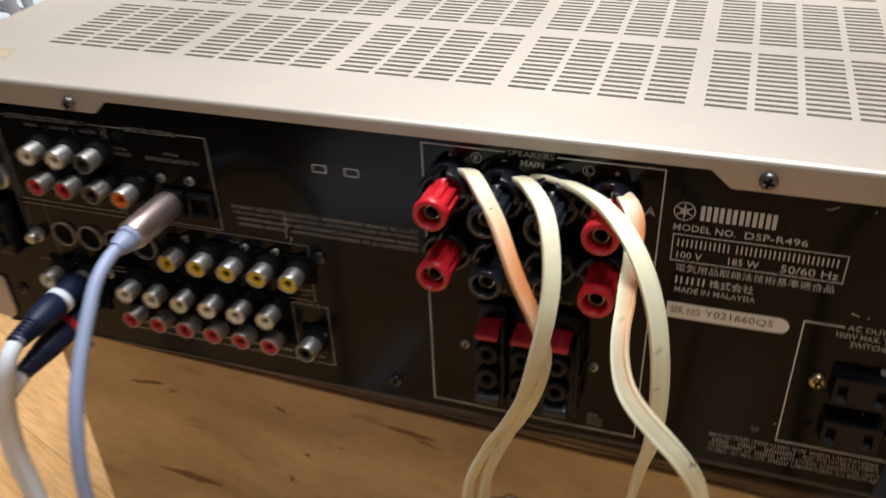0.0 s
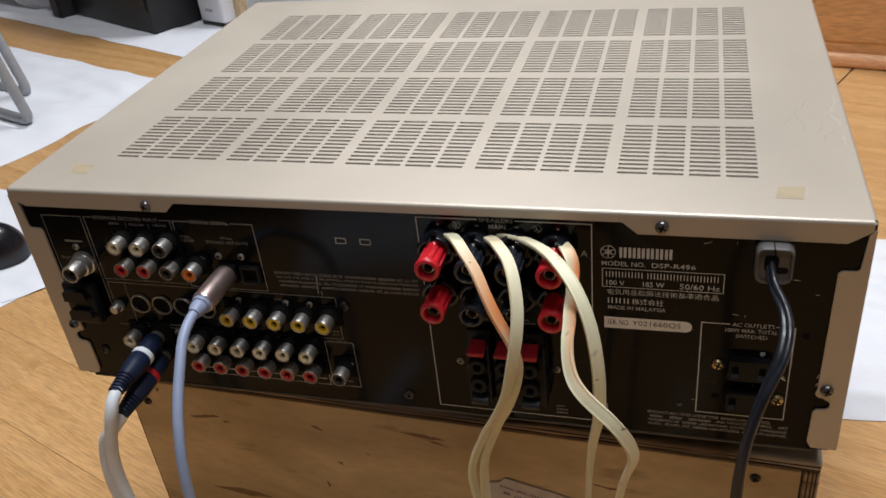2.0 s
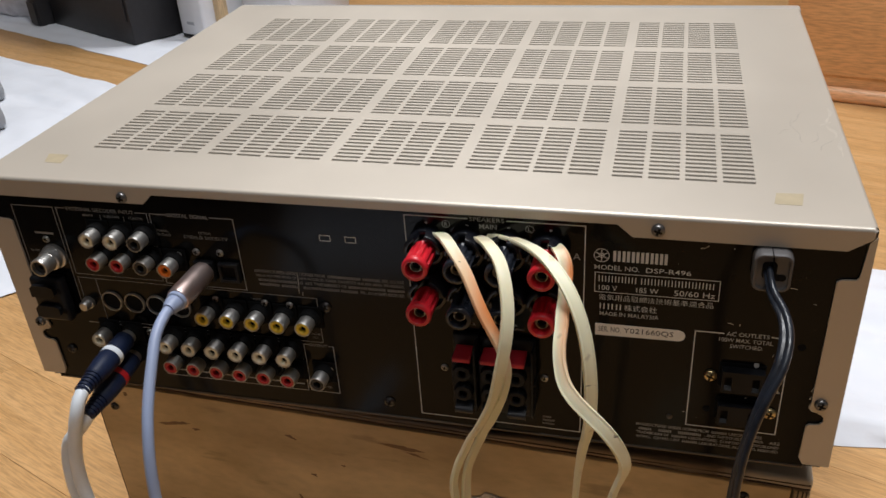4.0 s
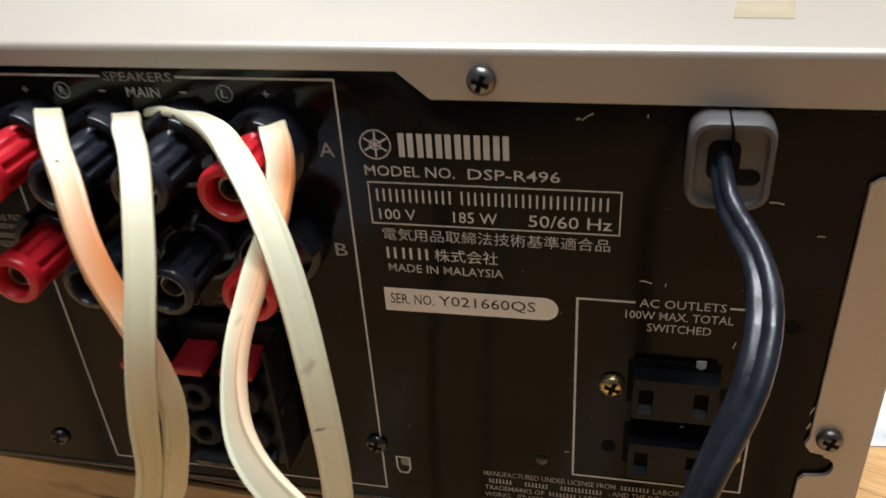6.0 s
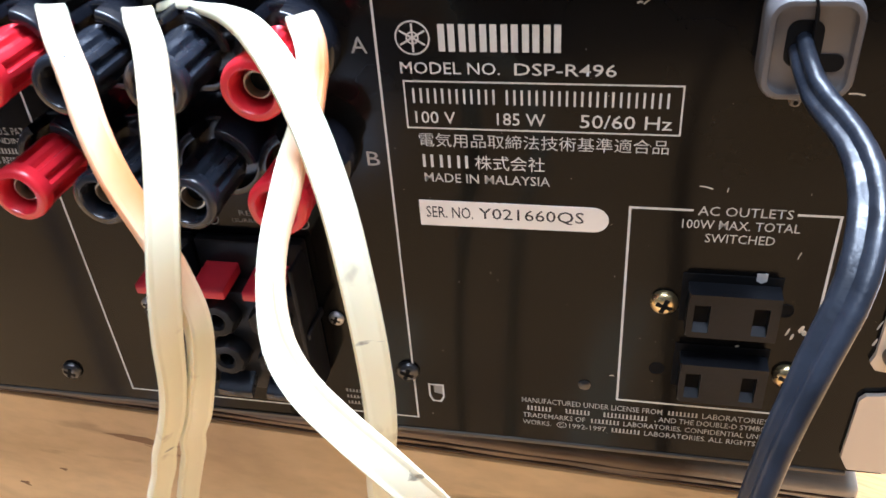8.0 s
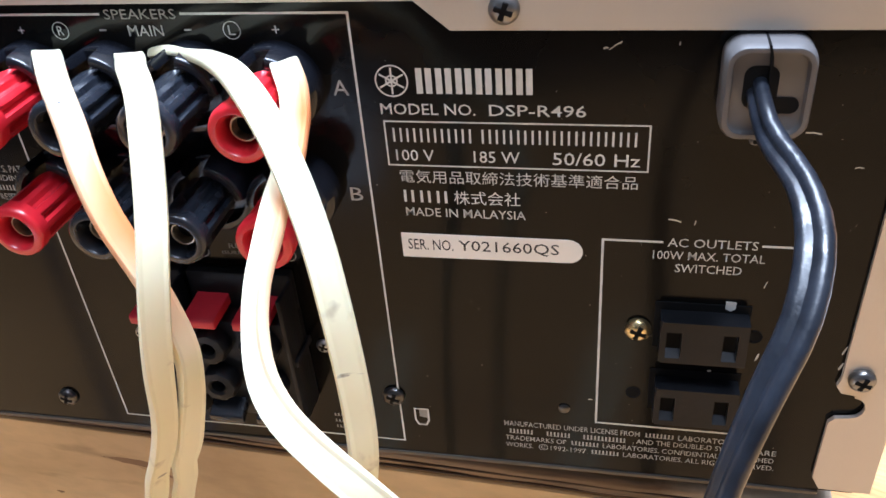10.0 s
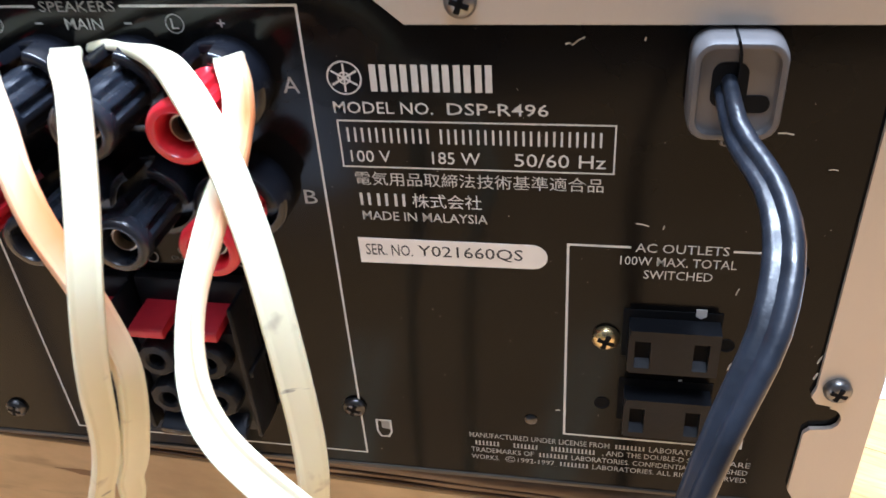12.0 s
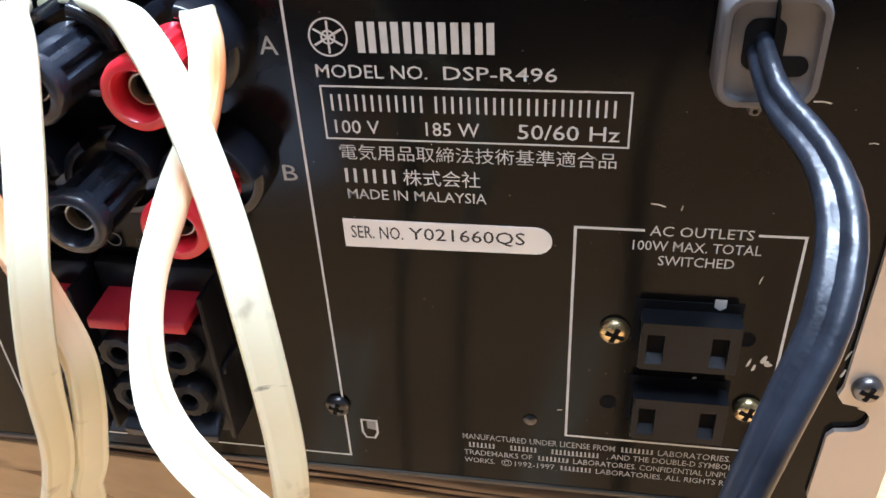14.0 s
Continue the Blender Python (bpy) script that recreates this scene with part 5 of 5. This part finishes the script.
limp_sheet("foam_sheet", ((-2.197, 1.616), (-0.832, 1.065), (-1.018, 0.525), (-2.395, 1.026)), "white soft foam packing sheet spread on the wooden floor", wave=0.019, edge=0.02, seed=1)
limp_sheet("foam_sheet", ((-2.088, 1.909), (-0.426, 1.533), (-0.578, 1.073), (-2.305, 1.841)), "white soft packing sheet under the black loudspeaker", 0.001, 0.005, 0.008, seed=2)
limp_sheet("foam_sheet", ((-1.742, 0.931), (-0.57, 0.496), (-0.559, 0.438), (-0.812, 0.108)), "white soft packing sheet with a black rounded object on it", wave=0.009, edge=0.02, seed=3)
limp_sheet("foam_sheet", ((0.345, 0.58), (1.167, 0.449), (1.057, 0.254), (0.102, 0.281)), "white foam packing sheet beside the wooden box", wave=0.014, edge=0.02, seed=4)


def glow_sheet():
    """An unseen sheet on the floor, bunched up against the wall behind the camera; added for the panel's reflected
    glow.
    """
    bm, g = bmesh.new(), []
    for i in range(49):
        row, u = [], -0.13 + 0.24 * i / 48
        for j in range(25):
            q = j / 24
            run = 0.30 * q
            v, z = (V0 + 0.15 - run, 0.002) if run < 0.135 else (V0 + 0.015, 0.002 + (run - 0.135) * (0.75 - 0.55 * abs(i / 24 - 1)))
            fold = noise.noise(Vector((u * 9, q * 5, 8.0))) + 0.5 * noise.noise(Vector((u * 24, q * 11, 3.0)))
            row.append(bm.verts.new(room_point(u, v + 0.012 * abs(fold), z + 0.018 * abs(fold)) * 1000))
        g.append(row)
    for i in range(48):
        for j in range(24):
            bm.faces.new((g[i][j], g[i + 1][j], g[i + 1][j + 1], g[i][j + 1]))
    up = bmesh.ops.extrude_face_region(bm, geom=list(bm.faces))
    for v in up["geom"]:
        if isinstance(v, bmesh.types.BMVert):
            v.co += Vector((0, 0.5, 0.5))
    return solo("foam_sheet", bm, SHEET, (0, 0, 0), "unseen white sheet, added to give the panel its bluish glow", "sheet", "white sheets on the floor")


glow_sheet()


def loudspeaker():
    """Black cabinet whose near corner stands over the sheet."""
    ob = thing("loudspeaker", tuple(Vector((-1.063, 1.362, 0.006))), "large black vinyl loudspeaker cabinet standing on a white sheet", "loudspeaker")
    ob.rotation_euler = (0, 0, radians(ROOM - 7))

    def piece(name, bm, mat, label=""):
        o = new(name, mesh(name, bm, mat))
        o.parent = ob
        if label:
            o["label"] = label
    piece("cabinet", box(-386, 0, 0, 300, 0, 556, 5, 2), BLACK_CABINET)
    piece("grille", box(-376, -10, -5, -1, 52, 540, 2, 2), BLACK_CABINET, "black cloth grille")
    piece("base_plinth", box(-378, -8, 4, 292, -3, 0.2), BLACK_CABINET)


loudspeaker()
small = thing("black_case", (-1.428, 1.509, 0.003), "small black plastic case standing on a white sheet", "case")
for nm, bm_ in (("body", box(-44, 0, 0, 190, 0, 353, 5, 2)), ("front_lip", box(-41, -3, -4, 1, 8, 64, 1.5, 1))):
    o = new(nm, mesh(nm, bm_, BLACK_CABINET))
    o.parent = small
small.rotation_euler = (0, 0, radians(ROOM - 7))
white = thing("white_case", (-0.986, 1.441, 0.006), "white plastic equipment case with a small dark mark", "case")
white.rotation_euler = (0, 0, radians(ROOM - 3))
for nm, bm_, mt in (("body", box(0, 90, 0, 160, 6, 450, 8, 3), WHITE_CASE), ("base", box(2, 88, 3, 157, 0, 7, 1, 1), BLACK_CABINET), ("badge", box(28, 54, -0.8, 0.5, 32, 39, 0.3, 1), GREY_TUBE)):
    o = new(nm, mesh(nm, bm_, mt))
    o.parent = white
solo("wooden_post", box(-12, 12, -12, 12, 0, 900, 2, 2), PALE_WOOD, (-0.878, 1.447, 0.006), "square light wooden post", "post", turn=turn_room)
solo("white_case", box(0, 160, 0, 200, 0, 400, 6, 2), WHITE_CASE, (-0.850, 1.500, 0.004), "plain white plastic case behind the wooden post", "case", turn=turn_room)


def film_bag():
    """A loose heap of crumpled film with sharp folds."""
    bm = bmesh.new()
    bmesh.ops.create_icosphere(bm, subdivisions=5, radius=1.0)
    for v in bm.verts:
        d = v.co.copy()
        k = 1 + 0.22 * noise.noise(d * 2.2) + 0.16 * abs(noise.noise(d * 5.0)) + 0.10 * abs(noise.noise(Vector((d.x * 5, d.y * 5, d.z * 22))))
        v.co = Vector((max(-190.0, min(150.0, d.x * 185 * k)), d.y * 105 * k, max(0.0, (d.z + 0.72) * 118 * k)))
    return bm


solo("plastic_bag", film_bag(), FILM, (-1.600, 1.705, 0.003), "crumpled clear plastic bag lying on a white sheet", "bag", turn=(0, 0, ROOM - 7))

# grey bent tube legs of a stand
stand = thing("tube_stand", (-1.065, 0.92, 0.006), "grey painted bent-tube stand legs resting on a white sheet", "stand")


def tube(points, r=9.5):
    bm = sweep(spline([tuple(Vector(p) * 1000 - Vector((-1065, 920, 6))) for p in points], 12), circle(r, 16), (0.447, 0.894, 0))
    o = new("leg", mesh("leg", bm, GREY_TUBE))
    o.parent = stand


for x, y in ((-1.017, 0.854), (-1.127, 0.989)):
    tube(((x - 0.084, y - 0.027, 0.55), (x - 0.045, y - 0.015, 0.30), (x - 0.016, y - 0.005, 0.12), (x - 0.005, y - 0.002, 0.055), (x - 0.002, y + 0.001, 0.026), (x - 0.010, y + 0.004, 0.0125), (x - 0.032, y + 0.013, 0.0108),
          (x - 0.10, y + 0.040, 0.0107), (x - 0.40, y + 0.16, 0.0107)))

# black rounded object on the near sheet
mouse = thing("mouse", (-0.731, 0.424, 0.006), "glossy black rounded mouse-like object lying on a white sheet", "mouse")
shell = bmesh.new()
bmesh.ops.create_uvsphere(shell, u_segments=32, v_segments=18, radius=1.0)
for v in shell.verts:
    v.co = Vector((v.co.x * 42, v.co.y * 35 * (1 - 0.08 * v.co.x), max(-0.12, v.co.z) * 46 + 5))
o = new("shell", mesh("shell", shell, BLACK_GLOSS))
o.parent = mouse
mouse.rotation_euler = (0, 0, radians(25))

# reddish cabinet along the far side of the room
cab = thing("wooden_cabinet", (0.713, 1.045, 0.0), "reddish-brown wooden cabinet with an orange base strip, on the floor", "cabinet")
cab.rotation_euler = (0, 0, radians(ROOM + 4))
for nm, bm_, mt, lb in (("body", box(-420, 900, 4, 380, 0, 620, 3, 2), CABINET_WOOD, ""), ("base_strip", box(-421, 901, -10, 6, 0, 24, 8, 4), CABINET_LIP, "orange varnished base strip"),
                        ("door_panel", box(-400, 240, 1, 5, 42, 330, 2, 2), CABINET_WOOD, ""), ("door_panel", box(246, 890, 1, 5, 42, 330, 2, 2), CABINET_WOOD, ""), ("door_panel", box(-400, 890, -1, 5, 336, 610, 2, 2), CABINET_WOOD, "")):
    o = new(nm, mesh(nm, bm_, mt))
    o.parent = cab
    if lb:
        o["label"] = lb

gap = box(-1.1, 1.1, -60, 40, 0, 0.5)
add_box(gap, -2.2, 2.2, 40, 50, 0, 0.5)
solo("floor_gap", gap, DARK_PLY, (0.3745, 1.083, 0.0002), "dark open joint between two floor boards", "joint", kind="structure", turn=(0, 0, -24.3))

# ---- floor boards, last ----
rnd = random.Random(5)
BOARDS = {}
wide = 0.09
v = V0
row = 0
while v < V1:
    u = U0 - rnd.random() * 0.8
    while u < U1:
        long = 0.9 if row % 2 else 1.2
        u0, u1 = max(u, U0), min(u + long, U1)
        if u1 - u0 > 0.05:
            key = round(u1 - u0, 2)
            if key not in BOARDS:
                BOARDS[key] = mesh("floor_board", box(-500 * key + 0.12, 500 * key - 0.12, -500 * wide + 0.1, 500 * wide - 0.1, -12, 0, 0.3, 1), FLOOR_WOOD)
            b = new("floor_board", BOARDS[key])
            b.parent = floor
            b.location = ((u0 + u1) / 2, v + wide / 2, 0)
        u += long
    v += wide
    row += 1
